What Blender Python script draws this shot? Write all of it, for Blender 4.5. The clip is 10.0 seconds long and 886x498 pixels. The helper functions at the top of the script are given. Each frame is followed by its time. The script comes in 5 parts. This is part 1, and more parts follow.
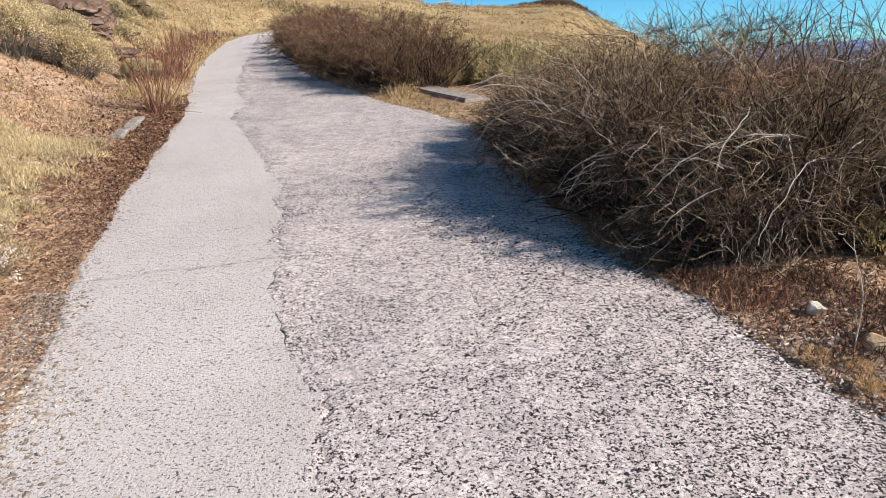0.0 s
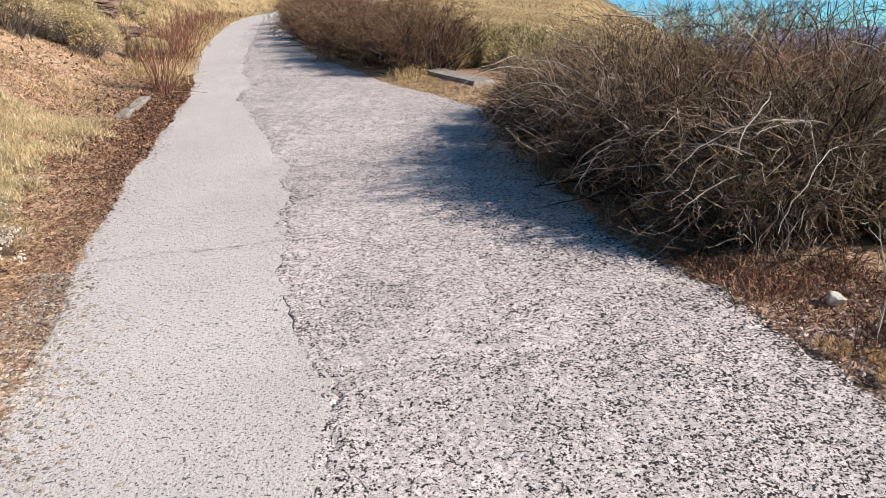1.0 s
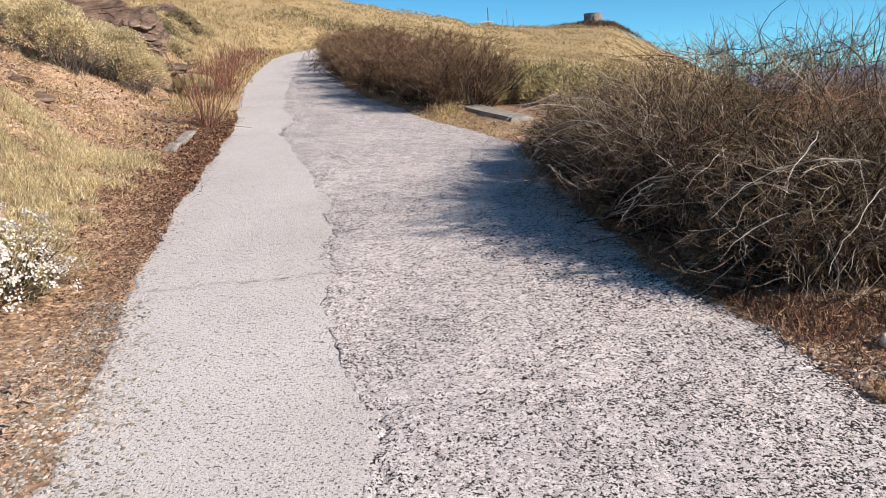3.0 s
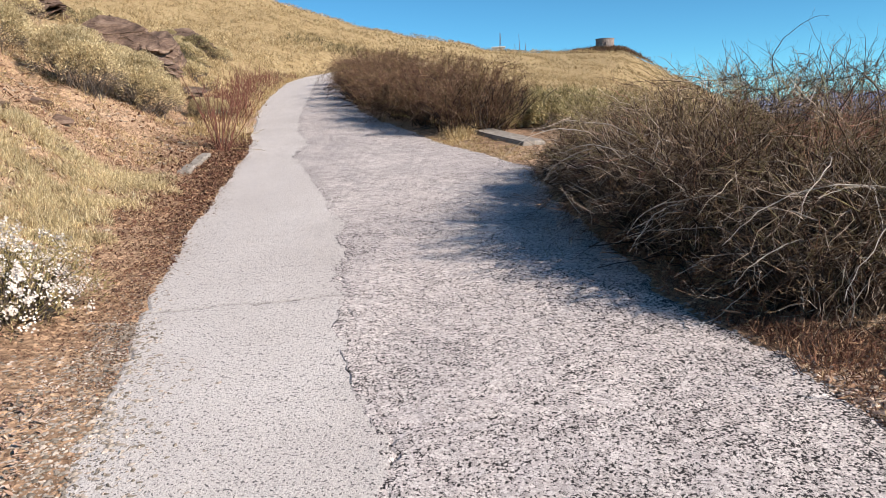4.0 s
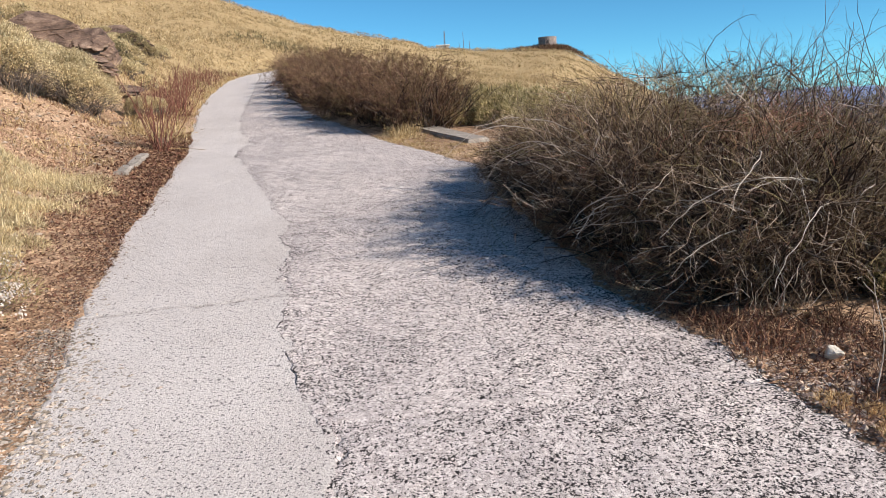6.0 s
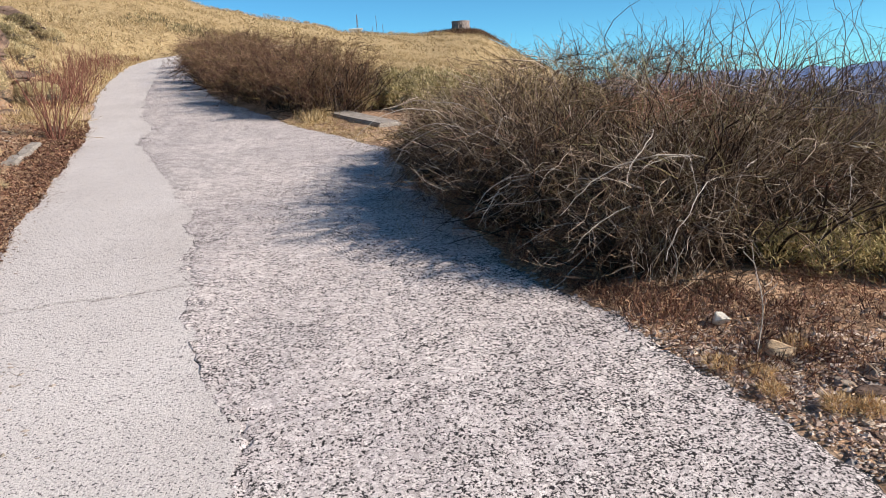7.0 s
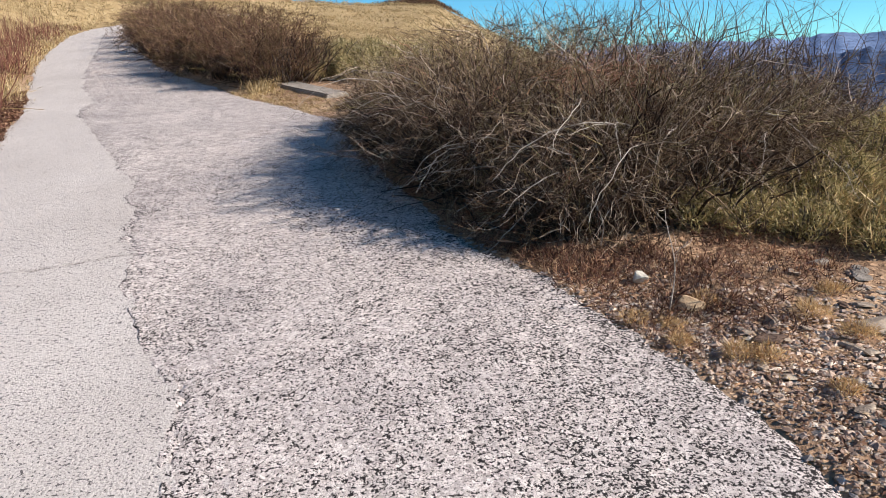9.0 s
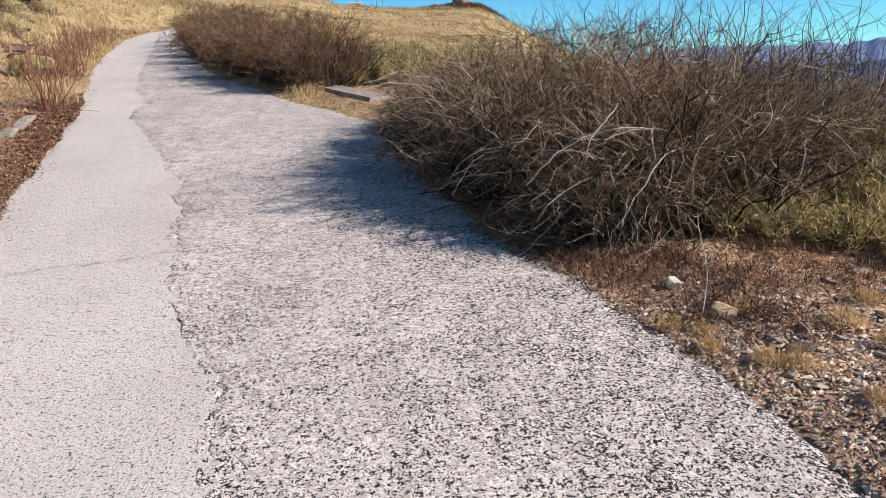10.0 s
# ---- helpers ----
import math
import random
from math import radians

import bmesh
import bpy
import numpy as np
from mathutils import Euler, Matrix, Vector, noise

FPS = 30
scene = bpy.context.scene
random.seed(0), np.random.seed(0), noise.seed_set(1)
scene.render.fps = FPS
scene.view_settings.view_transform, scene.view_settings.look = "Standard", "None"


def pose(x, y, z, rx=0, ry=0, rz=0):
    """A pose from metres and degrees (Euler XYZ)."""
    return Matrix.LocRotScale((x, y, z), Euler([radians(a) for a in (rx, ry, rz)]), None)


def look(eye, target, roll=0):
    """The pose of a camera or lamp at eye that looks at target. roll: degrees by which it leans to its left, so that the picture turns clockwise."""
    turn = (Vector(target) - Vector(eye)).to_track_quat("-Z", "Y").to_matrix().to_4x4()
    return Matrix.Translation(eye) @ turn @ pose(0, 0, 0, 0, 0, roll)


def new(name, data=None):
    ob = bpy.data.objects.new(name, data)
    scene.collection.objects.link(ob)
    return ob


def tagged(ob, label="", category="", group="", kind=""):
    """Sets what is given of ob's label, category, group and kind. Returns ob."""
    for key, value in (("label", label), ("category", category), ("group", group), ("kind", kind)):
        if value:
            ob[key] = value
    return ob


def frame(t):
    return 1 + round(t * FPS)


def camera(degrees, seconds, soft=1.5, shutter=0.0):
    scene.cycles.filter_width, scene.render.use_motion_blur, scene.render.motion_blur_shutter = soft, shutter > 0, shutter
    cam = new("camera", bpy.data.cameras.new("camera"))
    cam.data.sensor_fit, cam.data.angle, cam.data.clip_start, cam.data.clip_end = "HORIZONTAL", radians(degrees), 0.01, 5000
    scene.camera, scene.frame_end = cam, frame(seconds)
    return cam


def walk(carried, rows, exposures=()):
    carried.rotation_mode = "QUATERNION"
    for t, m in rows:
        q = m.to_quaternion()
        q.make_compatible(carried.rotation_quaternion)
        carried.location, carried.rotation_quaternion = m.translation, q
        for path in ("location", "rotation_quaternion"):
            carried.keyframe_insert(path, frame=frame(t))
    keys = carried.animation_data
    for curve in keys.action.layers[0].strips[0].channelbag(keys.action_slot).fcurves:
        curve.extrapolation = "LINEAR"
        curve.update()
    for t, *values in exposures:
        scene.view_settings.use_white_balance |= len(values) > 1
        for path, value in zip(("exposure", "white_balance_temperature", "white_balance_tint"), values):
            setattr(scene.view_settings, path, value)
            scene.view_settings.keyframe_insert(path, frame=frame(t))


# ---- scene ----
# ---------------------------------------------------------------- camera
cam = camera(64.15, 10.0, soft=0.7)
# seconds, eye in metres, turn in degrees
PATH = [
    (0.0, 0.066, -0.142, 1.466, 76.12, 3.19, 0.44),
    (0.5, 0.042, -0.080, 1.456, 75.39, 2.91, 0.46),
    (1.0, 0.027, -0.076, 1.452, 74.89, 2.60, 0.91),
    (1.5, 0.008, -0.091, 1.459, 74.90, 2.45, 1.40),
    (2.0, -0.015, -0.105, 1.464, 75.51, 2.44, 1.93),
    (2.5, -0.031, -0.109, 1.467, 76.53, 2.52, 2.70),
    (4.0, -0.041, -0.113, 1.474, 79.60, 2.27, 4.53),
    (4.5, -0.038, -0.109, 1.473, 79.80, 2.27, 4.37),
    (5.0, -0.043, -0.118, 1.475, 79.68, 2.28, 3.65),
    (6.5, 0.007, -0.120, 1.462, 78.72, 2.78, -2.76),
    (7.0, 0.050, -0.143, 1.451, 77.76, 3.02, -6.46),
    (7.5, 0.096, -0.179, 1.435, 76.64, 3.39, -9.77),
    (8.0, 0.124, -0.220, 1.437, 75.76, 3.37, -11.52),
    (8.5, 0.131, -0.265, 1.430, 75.36, 3.19, -11.39),
    (9.0, 0.154, -0.295, 1.433, 75.40, 2.94, -9.90),
    (9.5, 0.171, -0.329, 1.437, 75.71, 2.73, -7.95),
    (10.0, 0.186, -0.363, 1.437, 75.87, 2.79, -6.39),
]
walk(cam, [(t, pose(*row)) for t, *row in PATH])

# ---------------------------------------------------------------- light
SUN_AZ, SUN_EL = radians(115), radians(30)
world = bpy.data.worlds.new("sky")
scene.world = world
world.use_nodes = True
wn = world.node_tree.nodes
sky = wn.new("ShaderNodeTexSky")
sky.sky_type = "NISHITA"
sky.sun_disc = False
sky.sun_elevation, sky.sun_rotation = SUN_EL, SUN_AZ
sky.altitude, sky.air_density, sky.dust_density, sky.ozone_density = 4200, 1.0, 0.1, 1.0
wn["Background"].inputs["Strength"].default_value = 0.077
deep = wn.new("ShaderNodeMix")
deep.data_type, deep.blend_type = "RGBA", "MULTIPLY"
deep.inputs[0].default_value = 1.0
deep.inputs[7].default_value = (0.48, 1.06, 1.24, 1)
world.node_tree.links.new(sky.outputs[0], deep.inputs[6])
world.node_tree.links.new(deep.outputs[2], wn["Background"].inputs["Color"])

sun_data = bpy.data.lights.new("sun", "SUN")
sun_data.energy, sun_data.angle, sun_data.color = 5.0, radians(0.55), (1.0, 0.88, 0.775)
sun = new("sun", sun_data)
sun_way = Vector((math.sin(SUN_AZ) * math.cos(SUN_EL), math.cos(SUN_AZ) * math.cos(SUN_EL), math.sin(SUN_EL)))
sun.matrix_world = look(sun_way * 60, (0, 0, 0))
scene.view_settings.exposure = 0.62


# ---------------------------------------------------------------- materials
def material(name, rough=0.9, spec=0.25):
    """A node material; returns it, its nodes, a link function and the shader node."""
    m = bpy.data.materials.new(name)
    m.use_nodes = True
    nodes, links = m.node_tree.nodes, m.node_tree.links
    bsdf = nodes["Principled BSDF"]
    bsdf.inputs["Roughness"].default_value = rough
    bsdf.inputs["Specular IOR Level"].default_value = spec
    return m, nodes, links.new, bsdf


def ramp_node(nodes, stops):
    r = nodes.new("ShaderNodeValToRGB")
    while len(r.color_ramp.elements) < len(stops):
        r.color_ramp.elements.new(0.5)
    for e, (p, c) in zip(r.color_ramp.elements, stops):
        e.position, e.color = p, (*c, 1)
    return r


def noise_node(nodes, link, scale, detail=4, rough=0.6, vector=None):
    n = nodes.new("ShaderNodeTexNoise")
    n.inputs["Scale"].default_value, n.inputs["Detail"].default_value = scale, detail
    n.inputs["Roughness"].default_value = rough
    if vector is not None:
        link(vector, n.inputs["Vector"])
    return n


def object_coords(nodes):
    return nodes.new("ShaderNodeTexCoord").outputs["Object"]


def mix_node(nodes, link, fac, a, b, blend="MIX"):
    m = nodes.new("ShaderNodeMix")
    m.data_type, m.blend_type = "RGBA", blend
    for value, socket in ((fac, m.inputs[0]), (a, m.inputs[6]), (b, m.inputs[7])):
        if isinstance(value, (int, float)):
            socket.default_value = value
        elif isinstance(value, tuple):
            socket.default_value = (*value, 1)
        else:
            link(value, socket)
    return m.outputs[2]


def bump_node(nodes, link, height, strength, distance, bsdf, normal=None):
    b = nodes.new("ShaderNodeBump")
    b.inputs["Strength"].default_value, b.inputs["Distance"].default_value = strength, distance
    link(height, b.inputs["Height"])
    if normal is not None:
        link(normal, b.inputs["Normal"])
    link(b.outputs[0], bsdf.inputs["Normal"])
    return b.outputs[0]


def island_material(name, stops, rough=0.85, spec=0.2, through_light=0.0, grain=30.0):
    """For stems, blades and stones: a colour for each island out of a range, with a fine grain."""
    m, nodes, link, bsdf = material(name, rough, spec)
    geo = nodes.new("ShaderNodeNewGeometry")
    r = ramp_node(nodes, stops)
    link(geo.outputs["Random Per Island"], r.inputs[0])
    n = noise_node(nodes, link, grain, 3, 0.6, object_coords(nodes))
    g = ramp_node(nodes, [(0.3, (0.68, 0.68, 0.68)), (0.7, (1.2, 1.2, 1.2))])
    link(n.outputs[0], g.inputs[0])
    colour = mix_node(nodes, link, 1.0, r.outputs[0], g.outputs[0], "MULTIPLY")
    patch = noise_node(nodes, link, 1.6, 4, 0.65, object_coords(nodes))
    pr = ramp_node(nodes, [(0.32, (0.62, 0.60, 0.58)), (0.5, (1, 1, 1)), (0.68, (1.2, 1.18, 1.14))])
    link(patch.outputs[0], pr.inputs[0])
    colour = mix_node(nodes, link, 1.0, colour, pr.outputs[0], "MULTIPLY")
    link(colour, bsdf.inputs["Base Color"])
    if through_light:
        t = nodes.new("ShaderNodeBsdfTranslucent")
        link(colour, t.inputs[0])
        mx = nodes.new("ShaderNodeMixShader")
        mx.inputs[0].default_value = through_light
        link(bsdf.outputs[0], mx.inputs[1])
        link(t.outputs[0], mx.inputs[2])
        link(mx.outputs[0], nodes["Material Output"].inputs[0])
    return m


def rough_road_material():
    """Worn chip-seal: pale binder with dark open pits between the chips, more open along the broken seam."""
    m, nodes, link, bsdf = material("worn chip-seal", 0.92, 0.15)
    co = object_coords(nodes)
    pits = noise_node(nodes, link, 96, 4.0, 0.64, co)
    grains = noise_node(nodes, link, 210, 2, 0.6, co)
    holes = noise_node(nodes, link, 40, 3, 0.6, co)
    broad = noise_node(nodes, link, 0.9, 5, 0.6, co)
    mid = noise_node(nodes, link, 5, 4, 0.6, co)
    chips = nodes.new("ShaderNodeTexVoronoi")
    chips.inputs["Scale"].default_value = 75
    link(co, chips.inputs["Vector"])
    wear = nodes.new("ShaderNodeAttribute")
    wear.attribute_name = "wear"
    sep = nodes.new("ShaderNodeSeparateColor")
    link(chips.outputs["Color"], sep.inputs[0])
    tone = ramp_node(nodes, [(0.0, (0.46, 0.42, 0.405)), (0.5, (0.645, 0.595, 0.58)), (1.0, (0.81, 0.77, 0.75))])
    link(sep.outputs[0], tone.inputs[0])
    wash = ramp_node(nodes, [(0.3, (0.80, 0.785, 0.79)), (0.7, (1.05, 1.03, 1.01))])
    link(broad.outputs[0], wash.inputs[0])
    base = mix_node(nodes, link, 1.0, tone.outputs[0], wash.outputs[0], "MULTIPLY")
    sandy = ramp_node(nodes, [(0.33, (0.58, 0.57, 0.57)), (0.5, (1, 1, 1)), (0.66, (1.16, 1.15, 1.14))])
    link(grains.outputs[0], sandy.inputs[0])
    base = mix_node(nodes, link, 1.0, base, sandy.outputs[0], "MULTIPLY")

    def scaled(value, factor, plus):
        k = nodes.new("ShaderNodeMath")
        k.operation = "MULTIPLY_ADD"
        link(value, k.inputs[0])
        k.inputs[1].default_value = factor
        if isinstance(plus, float):
            k.inputs[2].default_value = plus
        else:
            link(plus, k.inputs[2])
        return k.outputs[0]

    depth = scaled(mid.outputs[0], 0.20, pits.outputs[0])
    depth = scaled(holes.outputs[0], 0.42, depth)
    depth = scaled(wear.outputs["Fac"], 0.10, depth)
    hole = ramp_node(nodes, [(0.857, (0, 0, 0)), (0.880, (0.85, 0.85, 0.85)), (0.915, (1, 1, 1))])
    link(depth, hole.inputs[0])
    link(mix_node(nodes, link, hole.outputs[0], base, (0.022, 0.02, 0.021)), bsdf.inputs["Base Color"])
    n1 = bump_node(nodes, link, scaled(depth, -1.0, 1.0), 0.45, 0.016, bsdf)
    bump_node(nodes, link, chips.outputs["Distance"], 0.25, 0.004, bsdf, n1)
    return m


def smooth_road_material():
    """Fine pale concrete screed with small dark pock marks."""
    m, nodes, link, bsdf = material("pale screed", 0.9, 0.2)
    co = object_coords(nodes)
    broad = noise_node(nodes, link, 0.9, 5, 0.62, co)
    fine = noise_node(nodes, link, 95, 3, 0.6, co)
    spots = noise_node(nodes, link, 78, 2, 0.5, co)
    tone = ramp_node(nodes, [(0.3, (0.54, 0.50, 0.475)), (0.7, (0.64, 0.60, 0.575))])
    link(broad.outputs[0], tone.inputs[0])
    grain = ramp_node(nodes, [(0.30, (0.45, 0.44, 0.44)), (0.44, (0.9, 0.9, 0.9)), (0.55, (1, 1, 1)), (0.7, (1.1, 1.1, 1.09))])
    link(fine.outputs[0], grain.inputs[0])
    base = mix_node(nodes, link, 1.0, tone.outputs[0], grain.outputs[0], "MULTIPLY")
    hole = ramp_node(nodes, [(0.605, (0, 0, 0)), (0.64, (1, 1, 1))])
    link(spots.outputs[0], hole.inputs[0])
    worn = mix_node(nodes, link, hole.outputs[0], base, (0.13, 0.12, 0.12))
    crack = nodes.new("ShaderNodeAttribute")
    crack.attribute_name = "crack"
    link(mix_node(nodes, link, crack.outputs["Fac"], worn, (0.10, 0.09, 0.08)), bsdf.inputs["Base Color"])
    n1 = bump_node(nodes, link, fine.outputs[0], 0.8, 0.008, bsdf)
    bump_node(nodes, link, broad.outputs[0], 0.3, 0.02, bsdf, n1)
    return m


def earth_material():
    """Dry mountain soil: tan and reddish earth with gravel grains and darker humus."""
    m, nodes, link, bsdf = material("dry earth", 0.95, 0.1)
    co = object_coords(nodes)
    broad = noise_node(nodes, link, 0.7, 6, 0.65, co)
    fine = noise_node(nodes, link, 26, 4, 0.65, co)
    grit = nodes.new("ShaderNodeTexVoronoi")
    grit.inputs["Scale"].default_value = 38
    link(co, grit.inputs["Vector"])
    tone = ramp_node(nodes, [(0.3, (0.24, 0.155, 0.105)), (0.5, (0.42, 0.295, 0.20)), (0.7, (0.54, 0.41, 0.29))])
    link(broad.outputs[0], tone.inputs[0])
    grain = ramp_node(nodes, [(0.3, (0.55, 0.52, 0.5)), (0.6, (1.05, 1.05, 1.05)), (0.75, (1.3, 1.28, 1.25))])
    link(fine.outputs[0], grain.inputs[0])
    base = mix_node(nodes, link, 1.0, tone.outputs[0], grain.outputs[0], "MULTIPLY")
    grey = nodes.new("ShaderNodeSeparateColor")
    link(grit.outputs["Color"], grey.inputs[0])
    pale = ramp_node(nodes, [(0.0, (0.62, 0.58, 0.56)), (0.6, (1.0, 0.98, 0.95)), (1.0, (1.5, 1.45, 1.38))])
    link(grey.outputs[0], pale.inputs[0])
    stone = mix_node(nodes, link, 1.0, base, pale.outputs[0], "MULTIPLY")
    turf = nodes.new("ShaderNodeAttribute")
    turf.attribute_name = "turf"
    straw = ramp_node(nodes, [(0.3, (0.17, 0.12, 0.062)), (0.5, (0.36, 0.265, 0.14)), (0.7, (0.50, 0.39, 0.22))])
    tussock = noise_node(nodes, link, 2.4, 5, 0.75, co)
    link(tussock.outputs[0], straw.inputs[0])
    link(mix_node(nodes, link, turf.outputs["Fac"], stone, straw.outputs[0]), bsdf.inputs["Base Color"])
    n1 = bump_node(nodes, link, fine.outputs[0], 0.8, 0.02, bsdf)
    bump_node(nodes, link, grit.outputs["Distance"], 0.5, 0.01, bsdf, n1)
    return m


def rock_material(name, dark, mid, light, scale=1.0, beds=1.0):
    m, nodes, link, bsdf = material(name, 0.88, 0.25)
    co = object_coords(nodes)
    if beds > 1:
        stretch = nodes.new("ShaderNodeMapping")
        stretch.inputs["Scale"].default_value = (1, 1, beds)
        link(co, stretch.inputs["Vector"])
        co = stretch.outputs[0]
    broad = noise_node(nodes, link, 2.2 * scale, 6, 0.65, co)
    fine = noise_node(nodes, link, 24 * scale, 5, 0.65, co)
    tone = ramp_node(nodes, [(0.3, dark), (0.52, mid), (0.72, light)])
    link(broad.outputs[0], tone.inputs[0])
    grain = ramp_node(nodes, [(0.3, (0.66, 0.66, 0.66)), (0.7, (1.2, 1.2, 1.2))])
    link(fine.outputs[0], grain.inputs[0])
    link(mix_node(nodes, link, 1.0, tone.outputs[0], grain.outputs[0], "MULTIPLY"), bsdf.inputs["Base Color"])
    n1 = bump_node(nodes, link, fine.outputs[0], 0.7, 0.02 / scale, bsdf)
    bump_node(nodes, link, broad.outputs[0], 0.6, 0.08 / scale, bsdf, n1)
    return m


ROUGH = rough_road_material()
SMOOTH = smooth_road_material()
EARTH = earth_material()
OUTCROP = rock_material("red-brown schist", (0.05, 0.034, 0.028), (0.18, 0.12, 0.09), (0.38, 0.275, 0.20), 0.8, 6.0)
STONE = rock_material("pale field stone", (0.24, 0.19, 0.15), (0.40, 0.33, 0.26), (0.55, 0.48, 0.38), 6)
CONCRETE = rock_material("weathered concrete", (0.19, 0.165, 0.14), (0.31, 0.28, 0.245), (0.42, 0.385, 0.34), 3)
MASONRY = rock_material("grey rubble masonry", (0.17, 0.14, 0.13), (0.26, 0.22, 0.20), (0.36, 0.31, 0.28), 1)
CANE = island_material("thorn canes", [(0.0, (0.042, 0.027, 0.022)), (0.55, (0.088, 0.06, 0.046)), (0.8, (0.19, 0.14, 0.105)), (0.92, (0.38, 0.315, 0.25)), (0.98, (0.54, 0.47, 0.40)), (1.0, (0.30, 0.12, 0.085))])
TWIG = island_material("thorn twigs", [(0.0, (0.035, 0.023, 0.019)), (0.42, (0.09, 0.058, 0.042)), (0.62, (0.20, 0.14, 0.082)), (0.79, (0.37, 0.285, 0.205)), (0.91, (0.58, 0.49, 0.40)), (0.98, (0.70, 0.62, 0.54)), (1.0, (0.38, 0.15, 0.11))])
FINE = island_material("fine thorn twigs", [(0.0, (0.045, 0.027, 0.022)), (0.42, (0.115, 0.068, 0.047)), (0.66, (0.21, 0.142, 0.072)), (0.86, (0.37, 0.265, 0.175)), (1.0, (0.62, 0.52, 0.42))])
ROSE = island_material("withered red sprays", [(0.0, (0.24, 0.105, 0.07)), (0.6, (0.42, 0.21, 0.14)), (1.0, (0.58, 0.36, 0.25))])
SHOOT = island_material("olive young shoots", [(0.0, (0.13, 0.10, 0.06)), (0.4, (0.25, 0.215, 0.10)), (0.8, (0.42, 0.36, 0.19)), (1.0, (0.40, 0.19, 0.13))])
PALE = island_material("bleached canes", [(0.0, (0.36, 0.32, 0.285)), (0.6, (0.50, 0.455, 0.41)), (1.0, (0.64, 0.59, 0.53))])
RUSSET = island_material("russet hedge twigs", [(0.0, (0.05, 0.025, 0.02)), (0.35, (0.105, 0.053, 0.038)), (0.6, (0.165, 0.09, 0.055)), (0.8, (0.16, 0.13, 0.052)), (0.93, (0.24, 0.15, 0.10)), (1.0, (0.40, 0.30, 0.22))])
HEDGE = island_material("fine hedge twigs", [(0.0, (0.07, 0.036, 0.028)), (0.4, (0.155, 0.08, 0.053)), (0.65, (0.21, 0.158, 0.066)), (0.85, (0.29, 0.175, 0.112)), (1.0, (0.44, 0.33, 0.24))])
STRAW = island_material("golden grass", [(0.0, (0.17, 0.115, 0.06)), (0.3, (0.38, 0.27, 0.125)), (0.65, (0.57, 0.43, 0.22)), (1.0, (0.76, 0.64, 0.42))], 0.8, 0.15, 0.2)
BROOM = island_material("yellow broom", [(0.0, (0.20, 0.155, 0.085)), (0.28, (0.43, 0.34, 0.18)), (0.6, (0.64, 0.52, 0.295)), (1.0, (0.85, 0.75, 0.51))], 0.8, 0.15, 0.2)
GREEN = island_material("olive leaves", [(0.0, (0.14, 0.12, 0.055)), (0.35, (0.33, 0.28, 0.12)), (0.7, (0.58, 0.485, 0.235)), (0.9, (0.74, 0.63, 0.37)), (1.0, (0.50, 0.32, 0.18))], 0.7, 0.2, 0.35)
GREYSTEM = island_material("grey woody stems", [(0.0, (0.08, 0.065, 0.055)), (1.0, (0.22, 0.18, 0.15))])
DRYRED = island_material("dry red-brown stalks", [(0.0, (0.085, 0.034, 0.028)), (0.5, (0.17, 0.068, 0.05)), (1.0, (0.31, 0.17, 0.115))])
GRIT = island_material("grey-green grit", [(0.0, (0.17, 0.145, 0.115)), (0.4, (0.31, 0.27, 0.225)), (0.75, (0.43, 0.37, 0.315)), (1.0, (0.55, 0.47, 0.41))], 0.9, 0.15, 0.0, 60)
LEAF = island_material("broad dry leaves", [(0.0, (0.20, 0.12, 0.09)), (0.5, (0.40, 0.27, 0.20)), (1.0, (0.58, 0.43, 0.33))])
HILLGRASS = island_material("golden hill grass", [(0.0, (0.20, 0.14, 0.075)), (0.4, (0.37, 0.275, 0.15)), (0.75, (0.52, 0.405, 0.225)), (1.0, (0.68, 0.565, 0.355))], 0.85, 0.1, 0.1)
TUFT = island_material("orange straw", [(0.0, (0.44, 0.27, 0.125)), (0.5, (0.66, 0.46, 0.235)), (1.0, (0.84, 0.67, 0.41))], 0.8, 0.1, 0.2)
DARKLEAF = island_material("dark grey-green leaves", [(0.0, (0.10, 0.085, 0.05)), (0.5, (0.24, 0.20, 0.11)), (0.85, (0.40, 0.33, 0.18)), (1.0, (0.56, 0.46, 0.27))], 0.8, 0.15, 0.15)
LITTER = island_material("leaf litter", [(0.0, (0.11, 0.055, 0.04)), (0.4, (0.23, 0.125, 0.08)), (0.75, (0.38, 0.25, 0.16)), (1.0, (0.56, 0.44, 0.30))])
PETAL = island_material("white blossom", [(0.0, (0.52, 0.45, 0.40)), (0.5, (0.72, 0.67, 0.63)), (1.0, (0.82, 0.78, 0.70))], 0.7, 0.2, 0.2)
GRAVEL = island_material("loose gravel", [(0.0, (0.20, 0.16, 0.13)), (0.5, (0.36, 0.30, 0.245)), (1.0, (0.54, 0.46, 0.38))], 0.9, 0.15, 0.0, 60)
# tone of the inner stems, with the thickets' interior shade put into it
SHADEWOOD = island_material("old wood darkened as inner shade", [(0.0, (0.03, 0.022, 0.019)), (0.7, (0.06, 0.043, 0.035)), (1.0, (0.11, 0.085, 0.07))])
RUBBLE = island_material("pinkish rubble", [(0.0, (0.20, 0.14, 0.115)), (0.35, (0.42, 0.315, 0.255)), (0.7, (0.60, 0.48, 0.395)), (1.0, (0.74, 0.65, 0.55))], 0.9, 0.15, 0.0, 60)
DEADLEAF = island_material("dark russet weeds", [(0.0, (0.06, 0.03, 0.024)), (0.45, (0.15, 0.07, 0.048)), (0.8, (0.30, 0.165, 0.10)), (1.0, (0.50, 0.36, 0.22))])
